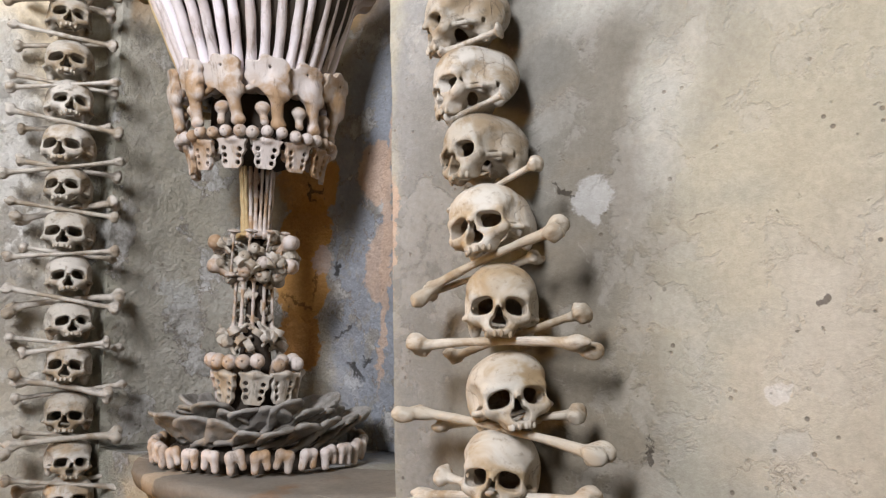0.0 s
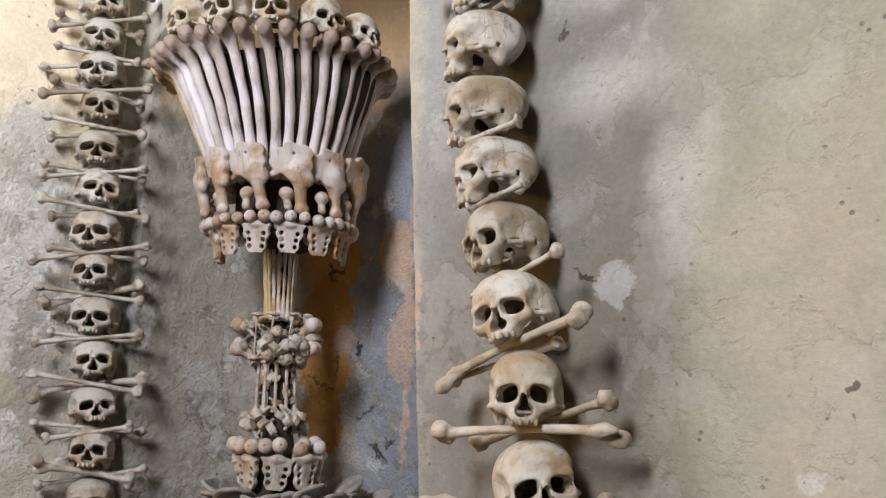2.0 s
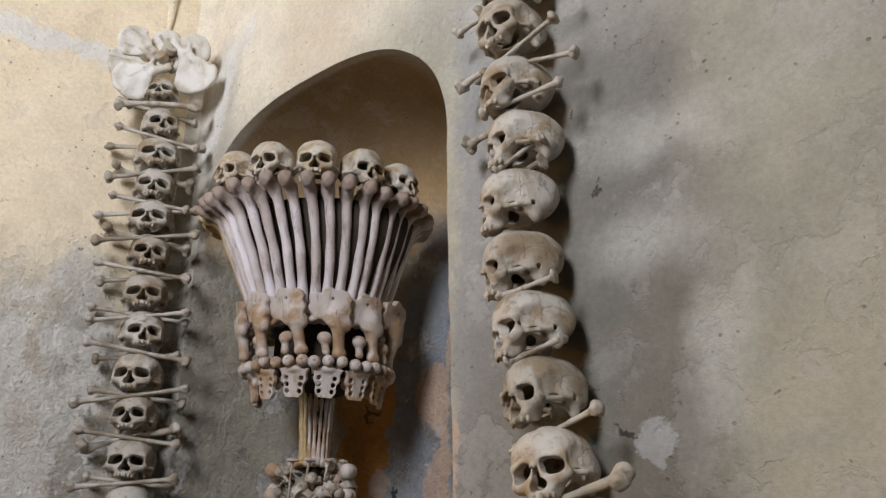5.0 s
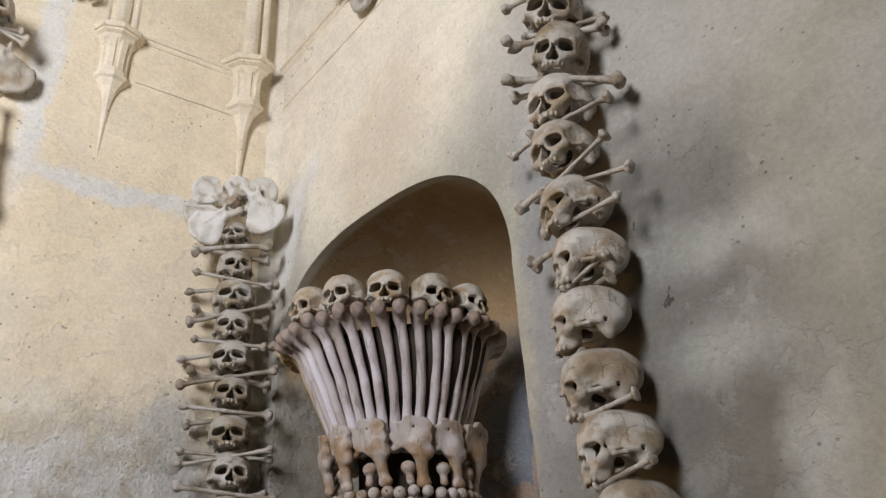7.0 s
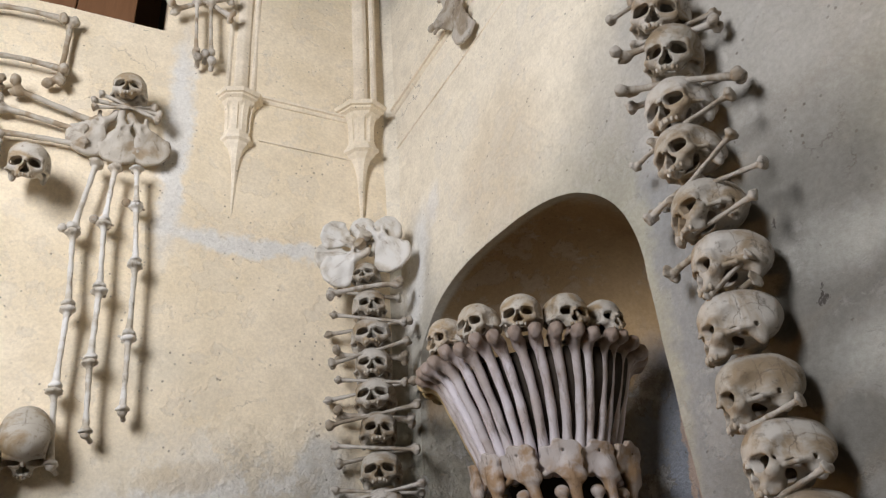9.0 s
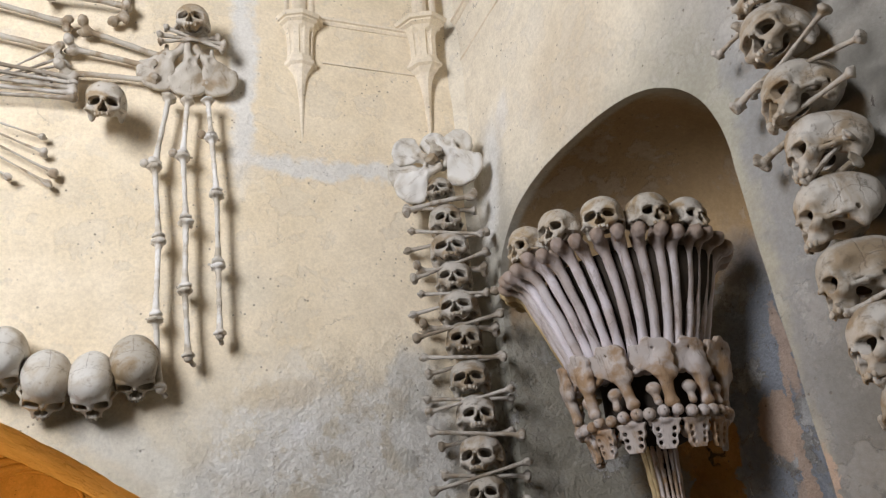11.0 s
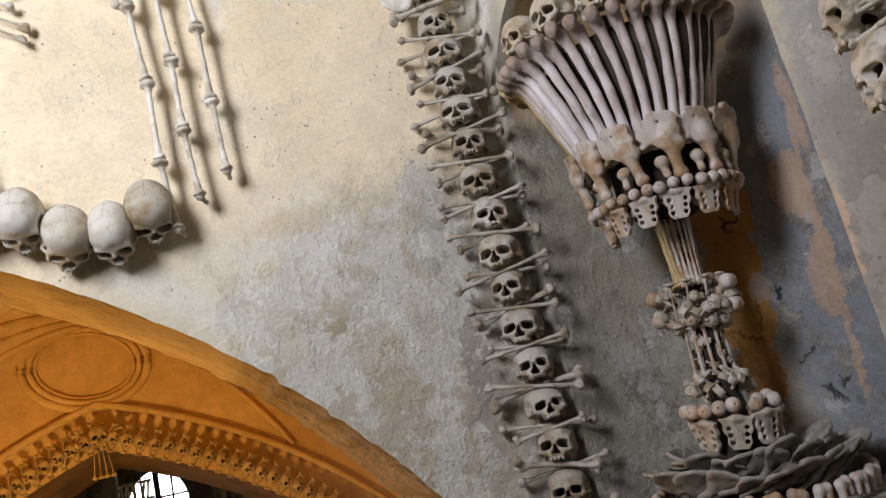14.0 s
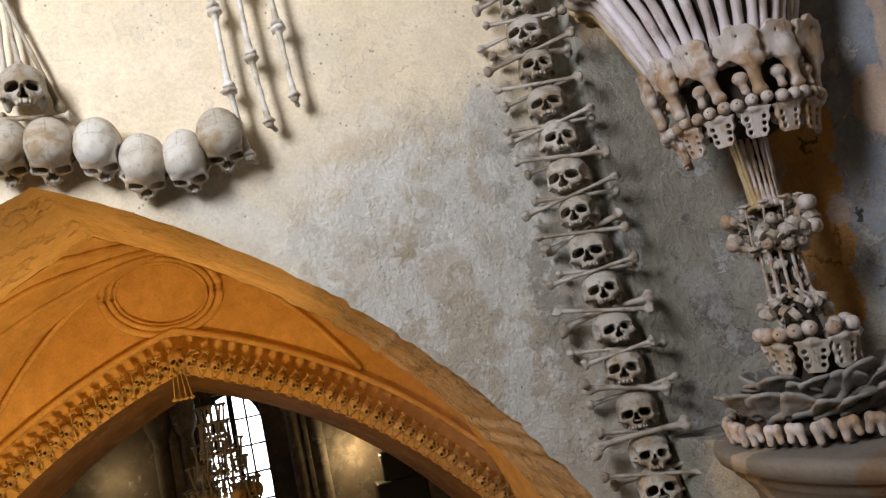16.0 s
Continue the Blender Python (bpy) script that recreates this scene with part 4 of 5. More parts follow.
def vault_point(d, y, inset=0.0):
    """A point on the vault's skin, d to the left of its ridge, y behind wall A."""
    r = 3.372 - inset
    x = abs(d)
    z = -0.5 + math.sqrt(max(0.01, r * r - (x + 1.0) ** 2))
    j = (y + A_THICK) / (FAR + A_THICK)
    z += 0.14 * math.sin(math.pi * j) * max(0, z - 1.2)
    return Vector((ARCH_S + d, y, z))


def stucco(name, bm, label):
    ob = part(name, bm, OCHRE)
    ob.matrix_world = M_A
    return tagged(ob, label, "moulding", kind="structure")


# ribs that run down to the inner wall
for track in (((1.30, -2.70), (1.02, -2.88), (0.63, -3.09), (0.18, -3.24), (0.02, -3.34)), ((1.22, -2.30), (0.78, -2.62), (0.45, -2.95), (0.14, -3.16), (0.0, -3.28)),
              ((1.2, -1.5), (0.8, -2.15), (0.45, -2.7), (0.1, -3.05), (-0.02, -3.2)), ((-1.3, -2.6), (-0.95, -2.9), (-0.6, -3.12), (-0.2, -3.26), (-0.02, -3.34))):
    fine = []
    for (d0, y0), (d1, y1) in zip(track, track[1:]):
        fine += [vault_point(d0 + (d1 - d0) * k / 6, y0 + (y1 - y0) * k / 6, 0.008) for k in range(6)]
    stucco("trim_rib", tube(fine, 0.024), "curved stucco rib on the ochre vault")
# the oval medallion on the inner wall, in three steps
for rs, rz, th, y in ((0.42, 0.31, 0.030, 0.012), (0.365, 0.265, 0.022, 0.020), (0.325, 0.235, 0.014, 0.010)):
    pts = [Vector((2.02 + rs * math.cos(a), FAR + y, 2.44 + rz * math.sin(a) + 0.03 * math.cos(a))) for a in [2 * math.pi * i / 56 for i in range(56)]]
    stucco("trim_medallion", tube(pts, th, True), "stepped oval stucco medallion on the ochre wall")
for sgn in (-1, 1):
    pts = [Vector((2.02 + sgn * (0.25 + 1.1 * i / 16), FAR + 0.012, 2.62 - 0.02 * i - 0.0028 * i * i)) for i in range(17)]
    stucco("trim_rib", tube(pts, 0.02), "stucco rib round the lunette of the inner wall")

INNER = arch_line(pointed(0, 1.826, FLOOR_Z, (-1.342, -2.308), 4.346)[:22] + [(2.50, FLOOR_Z)], 1.98)
INNER_BACK = arch_line(pointed(0, 1.690, FLOOR_Z, (-1.342, -2.308), 4.218)[:22] + [(2.38, FLOOR_Z)], 1.98)
bm = arched_wall(INNER, -1.6, 5.6, 3.2, 0.5)
far_wall = part("wall_inner", bm, OCHRE)
far_wall.matrix_world = M_A @ Matrix.Translation((0, FAR, 0))
tagged(far_wall, "ochre plaster wall with a pointed arch edged with bones", "wall", kind="structure")

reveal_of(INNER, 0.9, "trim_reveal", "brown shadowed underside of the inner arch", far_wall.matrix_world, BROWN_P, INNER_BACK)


def frieze_point(i, lift):
    """Along the inner arch: i from -1 (left foot) over 0 (apex) to 1 (right foot)."""
    cx, cz, r = -1.342, -2.308, 4.238 + lift
    a0, a1 = math.acos(-cx / r), 0.62
    a = a0 + (a1 - a0) * abs(i)
    d = cx + r * math.cos(a)
    return 1.98 - math.copysign(d, i), cz + r * math.sin(a), math.degrees(a)


pts = [Vector((s, FAR + 0.03, z)) for s, z, a in [frieze_point(-1 + 2 * i / 60, 0.42) for i in range(61)]]
stucco("trim_arch", tube(pts, 0.026), "ochre moulded band round the inner arch")
N_FR = 30
for i in range(-N_FR, N_FR + 1):
    s, z, a = frieze_point(i / N_FR if i else 1e-6, 0.20)
    lean = (90 - a) * (1 if i > 0 else -1) if i else 0
    big = 0.88 if i == 0 else random.uniform(0.56, 0.64)
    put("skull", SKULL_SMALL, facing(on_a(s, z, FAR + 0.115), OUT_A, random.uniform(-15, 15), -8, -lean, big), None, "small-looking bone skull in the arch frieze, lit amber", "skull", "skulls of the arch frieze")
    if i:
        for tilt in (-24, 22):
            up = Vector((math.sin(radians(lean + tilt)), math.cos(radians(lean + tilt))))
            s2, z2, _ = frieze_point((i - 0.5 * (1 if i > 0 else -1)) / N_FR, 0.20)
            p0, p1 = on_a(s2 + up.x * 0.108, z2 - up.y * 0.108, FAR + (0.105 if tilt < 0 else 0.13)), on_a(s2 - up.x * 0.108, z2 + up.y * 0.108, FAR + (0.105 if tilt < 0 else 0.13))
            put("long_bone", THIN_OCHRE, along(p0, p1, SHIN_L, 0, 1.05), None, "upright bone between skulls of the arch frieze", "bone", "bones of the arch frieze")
for k in range(4):
    put("long_bone", THIN_OCHRE, along(on_a(1.98 + 0.022 * (k - 1.5), 1.90, FAR + 0.12), on_a(1.97 + 0.042 * (k - 1.5), 1.63, FAR + 0.14), SHIN_L, 0, 0.8), None, "bone hanging below the middle skull of the inner arch", "bone", "bones at the arch top")

for side in (-1, 1):
    put("long_bone", THIN_OCHRE, along(on_a(1.98 - side * 0.17, 1.955, FAR + 0.13), on_a(1.98 + side * 0.15, 1.88, FAR + 0.13 + 0.015 * side), SHIN_L, 0, 1.0), None, "bone crossed under the middle skull of the inner arch", "bone", "bones at the arch top")

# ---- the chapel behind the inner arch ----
# the unlit chapel's gloom is put into its plaster colour
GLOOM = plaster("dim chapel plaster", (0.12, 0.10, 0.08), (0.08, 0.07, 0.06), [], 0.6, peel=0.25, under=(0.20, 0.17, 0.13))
CH = FAR - 0.9
WIN = (1.62, 2.36, -0.9, 1.66)  # window of the chapel: s from, s to, z from, z to
BACK = CH - 4.1
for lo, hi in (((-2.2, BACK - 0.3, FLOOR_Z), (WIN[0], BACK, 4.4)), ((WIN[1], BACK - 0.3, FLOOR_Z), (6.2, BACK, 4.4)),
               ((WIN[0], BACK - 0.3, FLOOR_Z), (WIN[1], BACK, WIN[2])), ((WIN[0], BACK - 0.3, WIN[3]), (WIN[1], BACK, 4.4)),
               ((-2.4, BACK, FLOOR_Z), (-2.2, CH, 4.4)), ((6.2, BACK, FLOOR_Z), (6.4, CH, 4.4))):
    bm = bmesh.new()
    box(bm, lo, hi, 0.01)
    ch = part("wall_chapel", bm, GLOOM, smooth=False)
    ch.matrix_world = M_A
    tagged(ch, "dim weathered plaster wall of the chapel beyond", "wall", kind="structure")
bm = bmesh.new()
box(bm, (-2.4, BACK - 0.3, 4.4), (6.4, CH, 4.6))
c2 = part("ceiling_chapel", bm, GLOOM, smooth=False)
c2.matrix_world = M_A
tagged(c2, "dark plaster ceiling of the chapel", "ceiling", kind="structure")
IRON, int_, ib = mat("dark iron")
ib.inputs["Base Color"].default_value, ib.inputs["Roughness"].default_value, ib.inputs["Metallic"].default_value = (0.03, 0.028, 0.025, 1), 0.6, 0.6
SKYGLOW, snt, sb = mat("bright sky outside")
em = node(snt, "ShaderNodeEmission", Strength=5.0)
em.inputs["Color"].default_value = (0.95, 0.98, 1.0, 1)
snt.links.new(em.outputs[0], snt.nodes["Material Output"].inputs[0])
bm = bmesh.new()
grid_faces(bm, [[(WIN[0] - 0.6, BACK - 0.8, WIN[2] - 0.5), (WIN[1] + 0.6, BACK - 0.8, WIN[2] - 0.5)], [(WIN[0] - 0.6, BACK - 0.8, WIN[3] + 0.6), (WIN[1] + 0.6, BACK - 0.8, WIN[3] + 0.6)]])
bd = part("backdrop", bm, SKYGLOW)
bd.matrix_world = M_A
tagged(bd, "bright overcast sky outside the chapel window", "sky", kind="structure")
bm = bmesh.new()
for i in range(1, 4):
    s = WIN[0] + (WIN[1] - WIN[0]) * i / 4
    box(bm, (s - (0.035 if i == 2 else 0.012), BACK - 0.12, WIN[2]), (s + (0.035 if i == 2 else 0.012), BACK - 0.06, WIN[3]))
for i in range(1, 7):
    z = WIN[2] + (WIN[3] - WIN[2]) * i / 7
    box(bm, (WIN[0], BACK - 0.11, z - 0.012), (WIN[1], BACK - 0.07, z + 0.012))
# the stone that rounds off the window's head
mid_s, half_s = (WIN[0] + WIN[1]) / 2, (WIN[1] - WIN[0]) / 2
for sgn in (-1, 1):
    arc = [(mid_s + sgn * half_s * math.sin(radians(6 * k)), WIN[3] - half_s * 1.3 + half_s * 1.25 * math.cos(radians(6 * k))) for k in range(16)]
    grid_faces(bm, [[(a, BACK - 0.13, z) for a, z in arc], [(a, BACK - 0.13, WIN[3] + 0.02) for a, z in arc]])
wf = part("window_1", bm, IRON, smooth=False)
wf.matrix_world = M_A
tagged(wf, "tall leaded chapel window with dark iron bars", "window", kind="structure")
point_lamp("chapel_lamp", on_a(0.50, 0.55, BACK + 0.3), 0.06, 26, (1.0, 0.72, 0.36))
point_lamp("chapel_lamp", on_a(3.55, 0.85, BACK + 0.3), 0.06, 7, (1.0, 0.75, 0.4))

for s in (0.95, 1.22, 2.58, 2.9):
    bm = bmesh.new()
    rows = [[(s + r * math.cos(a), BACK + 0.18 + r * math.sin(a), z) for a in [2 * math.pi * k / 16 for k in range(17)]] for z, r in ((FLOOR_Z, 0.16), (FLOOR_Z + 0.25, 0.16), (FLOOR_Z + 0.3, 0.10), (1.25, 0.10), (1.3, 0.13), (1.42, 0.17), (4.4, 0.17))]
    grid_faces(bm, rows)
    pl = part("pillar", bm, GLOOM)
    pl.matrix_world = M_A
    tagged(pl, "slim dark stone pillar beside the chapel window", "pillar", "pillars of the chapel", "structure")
bm = bmesh.new()
for d, h in ((0.0, 0.0), (0.12, 0.35)):
    box(bm, (-0.3 + d, BACK + 0.5, FLOOR_Z), (0.35 - d, BACK + 0.9 - d, 0.15 + h), 0.03)
al = part("altar_shrine", bm, IRON, smooth=False)
al.matrix_world = M_A
tagged(al, "dark carved shrine standing by the chapel wall", "shrine")
# the bone chandelier before the window
CHAND_S = 2.03
chand = new("chandelier")
chand.matrix_world = Matrix.Translation(on_a(CHAND_S, 0.6, CH - 1.6))
tagged(chand, "hanging chandelier strung from bones, seen dark against the window", "chandelier")
rod = part("rod", tube([on_a(CHAND_S, z, CH - 1.6) - chand.location for z in (0.4, 1.2, 4.4)], 0.012), IRON, chand)
rnd = random.Random(5)
for ring_z, ring_r, nb in ((1.42, 0.10, 8), (1.25, 0.16, 12), (1.05, 0.22, 14), (0.85, 0.27, 16), (0.62, 0.34, 20)):
    for i in range(nb):
        a = 2 * math.pi * i / nb + ring_z
        c = on_a(CHAND_S + ring_r * math.cos(a), ring_z, CH - 1.6 + ring_r * math.sin(a))
        put("bone", SHIN_DARK, along(c + Vector((0, 0, -0.16)), c + Vector((rnd.uniform(-.05, .05), rnd.uniform(-.05, .05), 0.14)), SHIN_L, 0, 1.3), chand)
        put("vertebra", VERT_GREY, Matrix.Translation(c + Vector((0, 0, -0.2))) @ pose(0, 0, 0, rnd.uniform(0, 90), rnd.uniform(0, 90), 0), chand)
for i in range(6):
    a = 2 * math.pi * i / 6
    c = on_a(CHAND_S + 0.30 * math.cos(a), 0.62, CH - 1.6 + 0.30 * math.sin(a))
    put("skull", SKULL_SMALL, facing(c, OUT_A, rnd.uniform(-60, 60)), chand)
    put("arm", SHIN_DARK, along(on_a(CHAND_S, 0.9, CH - 1.6), c, SHIN_L), chand)

# ---- floor, ceiling and the rest of the room ----
bm = bmesh.new()
p = [CORNER - DIR_A * 9 - OUT_A * 10, CORNER + DIR_B * 9 - OUT_A * 10 + DIR_A * 4, CORNER + DIR_B * 12 + OUT_A * 10, CORNER - DIR_A * 9 + OUT_A * 10]
for z0, z1, nm, lab in ((FLOOR_Z - 0.2, FLOOR_Z, "floor", "unseen floor, darkened to cut bounce light"), (CEIL_Z, CEIL_Z + 0.2, "ceiling", "unseen plaster ceiling, darkened to cut bounce light")):
    b2 = bmesh.new()
    lo, hi = [b2.verts.new((q.x, q.y, z0)) for q in p], [b2.verts.new((q.x, q.y, z1)) for q in p]
    b2.faces.new(lo)
    b2.faces.new(hi)
    for i in range(4):
        b2.faces.new((lo[i], lo[(i + 1) % 4], hi[(i + 1) % 4], hi[i]))
    bmesh.ops.recalc_face_normals(b2, faces=b2.faces)
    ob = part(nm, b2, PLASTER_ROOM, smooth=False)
    tagged(ob, lab, nm, kind="structure")
bm.free()
# the end wall, added out of view, with the window that lights the room
bm = bmesh.new()
s0, s1 = 3.30, 3.60
wo, wz, hw, hh = WINDOW[2], WINDOW[1], 0.36, 0.60
for lo, hi in (((s0, 0.6, FLOOR_Z), (s1, wo - hw, CEIL_Z)), ((s0, wo + hw, FLOOR_Z), (s1, 6.0, CEIL_Z)), ((s0, wo - hw, FLOOR_Z), (s1, wo + hw, wz - hh)), ((s0, wo - hw, wz + hh), (s1, wo + hw, CEIL_Z))):
    box(bm, lo, hi)
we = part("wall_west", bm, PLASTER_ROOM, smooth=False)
we.matrix_world = M_A
tagged(we, "unseen plaster end wall with a window", "wall", kind="structure")
# unseen walls added to close the room against sky light
bm = bmesh.new()
box(bm, (-6.0, 5.6, FLOOR_Z), (s1, 5.9, CEIL_Z))
box(bm, (4.6, -0.42, FLOOR_Z), (4.9, 5.9, CEIL_Z))
box(bm, (-6.2, -6.0, FLOOR_Z), (-5.9, 5.9, CEIL_Z))
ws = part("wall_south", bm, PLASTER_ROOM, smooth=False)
ws.matrix_world = M_A
tagged(ws, "unseen plaster rear walls closing out sky light", "wall", kind="structure")

# ---- stucco capitals and string course ----


def corbel(profile, flutes, material, sides=96, turn=0.0):
    """A half-octagonal fluted capital that grows out of the wall. profile: (z, half width, depth, flute depth)."""
    bm = bmesh.new()
    rows = []
    for z, w, d, fl in profile:
        row = []
        for i in range(sides + 1):
            a = math.pi * i / sides
            groove = max(0.0, math.cos(a * flutes * 2 + turn)) ** 0.6 if fl else 0.0
            k = (1.0 - fl * groove) * math.cos(math.pi / 8) / max(math.cos(a - radians(22.5 + turn * 7.2 + 45 * j)) for j in range(-1, 5))
            row.append((math.cos(a) * w * k, math.sin(a) * d * k - 0.01, z))
        rows.append(row)
    vs = grid_faces(bm, rows)
    bm.faces.new(vs[0])
    bm.faces.new(list(reversed(vs[-1])))
    bmesh.ops.recalc_face_normals(bm, faces=bm.faces)
    return bm


def capital(s, z, w, matrix, drop):
    top = new("capital")
    top.matrix_world = matrix
    tagged(top, "cream stucco fluted capital on a tapering corbel", "capital")
    bell = [(z - 0.005, w * 0.60, w * 0.50, 0.0), (z + 0.012, w * 0.60, w * 0.50, 0.02), (z + 0.03, w * 0.60, w * 0.50, 0.16), (z + 0.11, w * 0.62, w * 0.52, 0.19), (z + 0.15, w * 0.68, w * 0.57, 0.16), (z + 0.166, w * 0.76, w * 0.64, 0.02), (z + 0.18, w * 0.80, w * 0.68, 0)]
    slab = [(z + 0.18, w * 0.82, w * 0.70, 0), (z + 0.188, w * 0.94, w * 0.82, 0), (z + 0.197, w * 0.94, w * 0.82, 0), (z + 0.200, w * 1.04, w * 0.92, 0), (z + 0.220, w * 1.08, w * 0.96, 0), (z + 0.226, w * 1.00, w * 0.88, 0)]
    ring = [(z - 0.036, w * 0.60, w * 0.50, 0), (z - 0.028, w * 0.70, w * 0.60, 0), (z - 0.012, w * 0.70, w * 0.60, 0), (z - 0.005, w * 0.60, w * 0.50, 0)]
    tail = [(z - drop, 0.007, 0.010, 0), (z - drop * 0.75, w * 0.10, w * 0.14, 0), (z - drop * 0.5, w * 0.14, w * 0.18, 0), (z - drop * 0.34, w * 0.19, w * 0.22, 0), (z - drop * 0.24, w * 0.26, w * 0.27, 0), (z - drop * 0.16, w * 0.37, w * 0.35, 0), (z - 0.048, w * 0.52, w * 0.45, 0), (z - 0.036, w * 0.58, w * 0.48, 0)]
    for nm, prof, fl in (("bell", bell, 4), ("abacus", slab, 0), ("neck_ring", ring, 0), ("tail", tail, 0)):
        ob = part(nm, corbel(prof, fl or 1, STUCCO), STUCCO, top, smooth=False)
        ob.matrix_basis = Matrix.Translation((s, 0, 0))
    for dx, r, deep in ((0, 0.040, 0.030), (-0.058, 0.016, 0.018), (0.058, 0.016, 0.018)):
        ob = part("shaft", corbel([(z + 0.22, r, deep, 0), (CEIL_Z, r, deep, 0)], 1, STUCCO, 16), STUCCO, top)
        ob.matrix_basis = Matrix.Translation((s + dx * w / 0.105, 0, 0))
    return top


capital(0.735, 3.83, 0.104, M_A, 0.42)
bis = (OUT_A + OUT_B).normalized()
M_C = frame_of(Vector((bis.y, -bis.x, 0)), bis, CORNER)
capital(0.0, 3.89, 0.128, M_C @ Matrix.Translation((0.12, 0.12, 0)), 0.40)
for m, s0, s1, z, rise, lab in ((M_A, 0.12, 0.64, 4.045, 0.02, "A"), (M_A, 0.12, 0.64, 3.83, 0.02, "A"), (M_B, 0.03, 2.6, 4.135, 0.12, "B"), (M_B, 0.03, 2.6, 3.92, 0.12, "B")):
    big = z > 4.0
    bm = bmesh.new()
    prof = [(0, -0.008), (0.008, -0.008), (0.016, 0.002), (0.016, 0.008), (0.026, 0.011), (0.026, 0.022), (0, 0.028)] if big else [(0, -0.004), (0.006, -0.003), (0.006, 0.002), (0, 0.004)]
    rows = [[(s0 + (s1 - s0) * i / 12, y - 0.004, z + h + rise * i / 12 * (s1 - s0)) for y, h in prof] for i in range(13)]
    grid_faces(bm, rows)
    bmesh.ops.recalc_face_normals(bm, faces=bm.faces)
    ob = part("trim_course", bm, STUCCO, smooth=False)
    ob.matrix_world = m
    tagged(ob, "cream stucco string course along the wall", "moulding", kind="structure")

# ---- the column of skulls in the corner ----
rnd = random.Random(11)
across_l = Vector((0.94, 0.34, 0)).normalized()
out_l = Vector((across_l.y, -across_l.x, 0))
LEFT_Z = [0.81, 0.95, 1.078, 1.222, 1.377, 1.518, 1.665, 1.812, 1.955, 2.092, 2.236, 2.374, 2.521, 2.650, 2.774, 2.896, 3.031, 3.167]


def left_at(z, side=0.0, off=0.0):
    return on_a(0.070 + 0.053 * (z - 0.95), z, 0.11) + across_l * side + out_l * off


for i, z in enumerate(LEFT_Z):
    size = 0.74 if i == len(LEFT_Z) - 1 else rnd.uniform(0.93, 1.03)
    m = facing(left_at(z + 0.004), out_l, rnd.uniform(-14, 14), rnd.uniform(-16, -6), rnd.uniform(-5, 5), size) @ Matrix.Diagonal((1, 0.95, 0.84, 1))
    put_skull((i * 3 + 1) % 4, SKULLS_GREY, m, None, "weathered bone skull without a lower jaw, resting on crossed bones", "skull", "skulls of the corner column")
    for sgn in (-1, 1):
        half, dz = rnd.uniform(0.140, 0.190), rnd.uniform(0.016, 0.042) * sgn
        a = left_at(z - 0.078 - dz, -half + rnd.uniform(-0.02, 0.02), 0.035 + 0.03 * sgn * (1 if i % 2 else -1))
        b = left_at(z - 0.078 + dz * rnd.uniform(0.4, 1.0), half * 0.92, 0.035 + 0.03 * sgn * (1 if i % 2 else -1))
        if rnd.random() < 0.5:
            a, b = b, a
        me, ln = rnd.choice(((SHIN_GREY, SHIN_L), (THIGH_GREY, THIGH_L), (SHIN_GREY, SHIN_L)))
        put("long_bone", me, along(a, b, ln, rnd.uniform(-60, 60), 0.84), None, "grey-brown long bone crossed under a skull", "bone", "crossed bones of the corner column")

# the knot of hip bones on top of it
for side, dz, off, roll, yaw, flip, size in ((-0.064, 0.050, 0.05, -128, 8, 1, 1.05), (-0.092, 0.092, 0.03, -96, 14, -1, 0.95), (-0.072, 0.150, 0.05, -58, 10, 1, 0.92), (0.082, 0.128, 0.05, 150, -14, -1, 1.15),
                                             (0.072, 0.168, 0.02, 40, -10, -1, 0.90), (0.005, 0.185, 0.0, -8, 0, 1, 0.80)):
    m = facing(left_at(3.171 + dz, side, off), out_l, yaw, 6, roll, size) @ Matrix.Diagonal((flip, 1, 1, 1))
    put("hip_bone", HIP_PALE, m, None, "bleached hip bone in the knot atop the corner column", "bone", "hip bones atop the corner column")
for side, dz, roll in ((0.012, 0.165, 20), (-0.012, 0.125, -40)):
    put("vertebra", VERT, facing(left_at(3.171 + dz, side, 0.06), out_l, 10, 70, roll, 1.2), None, "pale vertebra between hip bones atop the corner column", "bone", "vertebrae atop the corner column")

# ---- the column of large skulls on wall B ----
RIGHT = [(1.812, 1.105, 5, 0, 0), (1.817, 1.258, 8, -4, 3), (1.829, 1.404, -14, -6, -8), (1.814, 1.573, 0, -4, 0), (1.788, 1.732, 26, -2, -14), (1.772, 1.878, 48, 2, -12),
         (1.745, 2.023, 62, 6, -8), (1.720, 2.166, 70, 8, -4), (1.713, 2.317, 72, 6, 0), (1.735, 2.458, 62, 4, -4), (1.714, 2.604, 52, 2, -10),
         (1.700, 2.776, 34, 4, -8), (1.706, 2.915, 26, 6, -2), (1.730, 3.074, 4, 14, 13), (1.722, 3.222, 2, 14, 15), (1.715, 3.37, 0, 10, 14)]
view_b = Vector((-0.13, -1.0, 0)).normalized()
rnd = random.Random(4)
for i, (s, z, yaw, pitch, roll) in enumerate(RIGHT):
    kind = SKULLS if z < 1.8 else SKULLS_GREY
    m = facing(on_b(s, z, 0.10), view_b, -yaw, pitch - 4, roll, 1.0) @ Matrix.Diagonal((1, 0.95, 0.90, 1))
    put_skull((i * 5 + 2) % 4, kind, m, None, "large pale bone skull without a lower jaw, stacked on the wall", "skull", "skulls of the wall column")

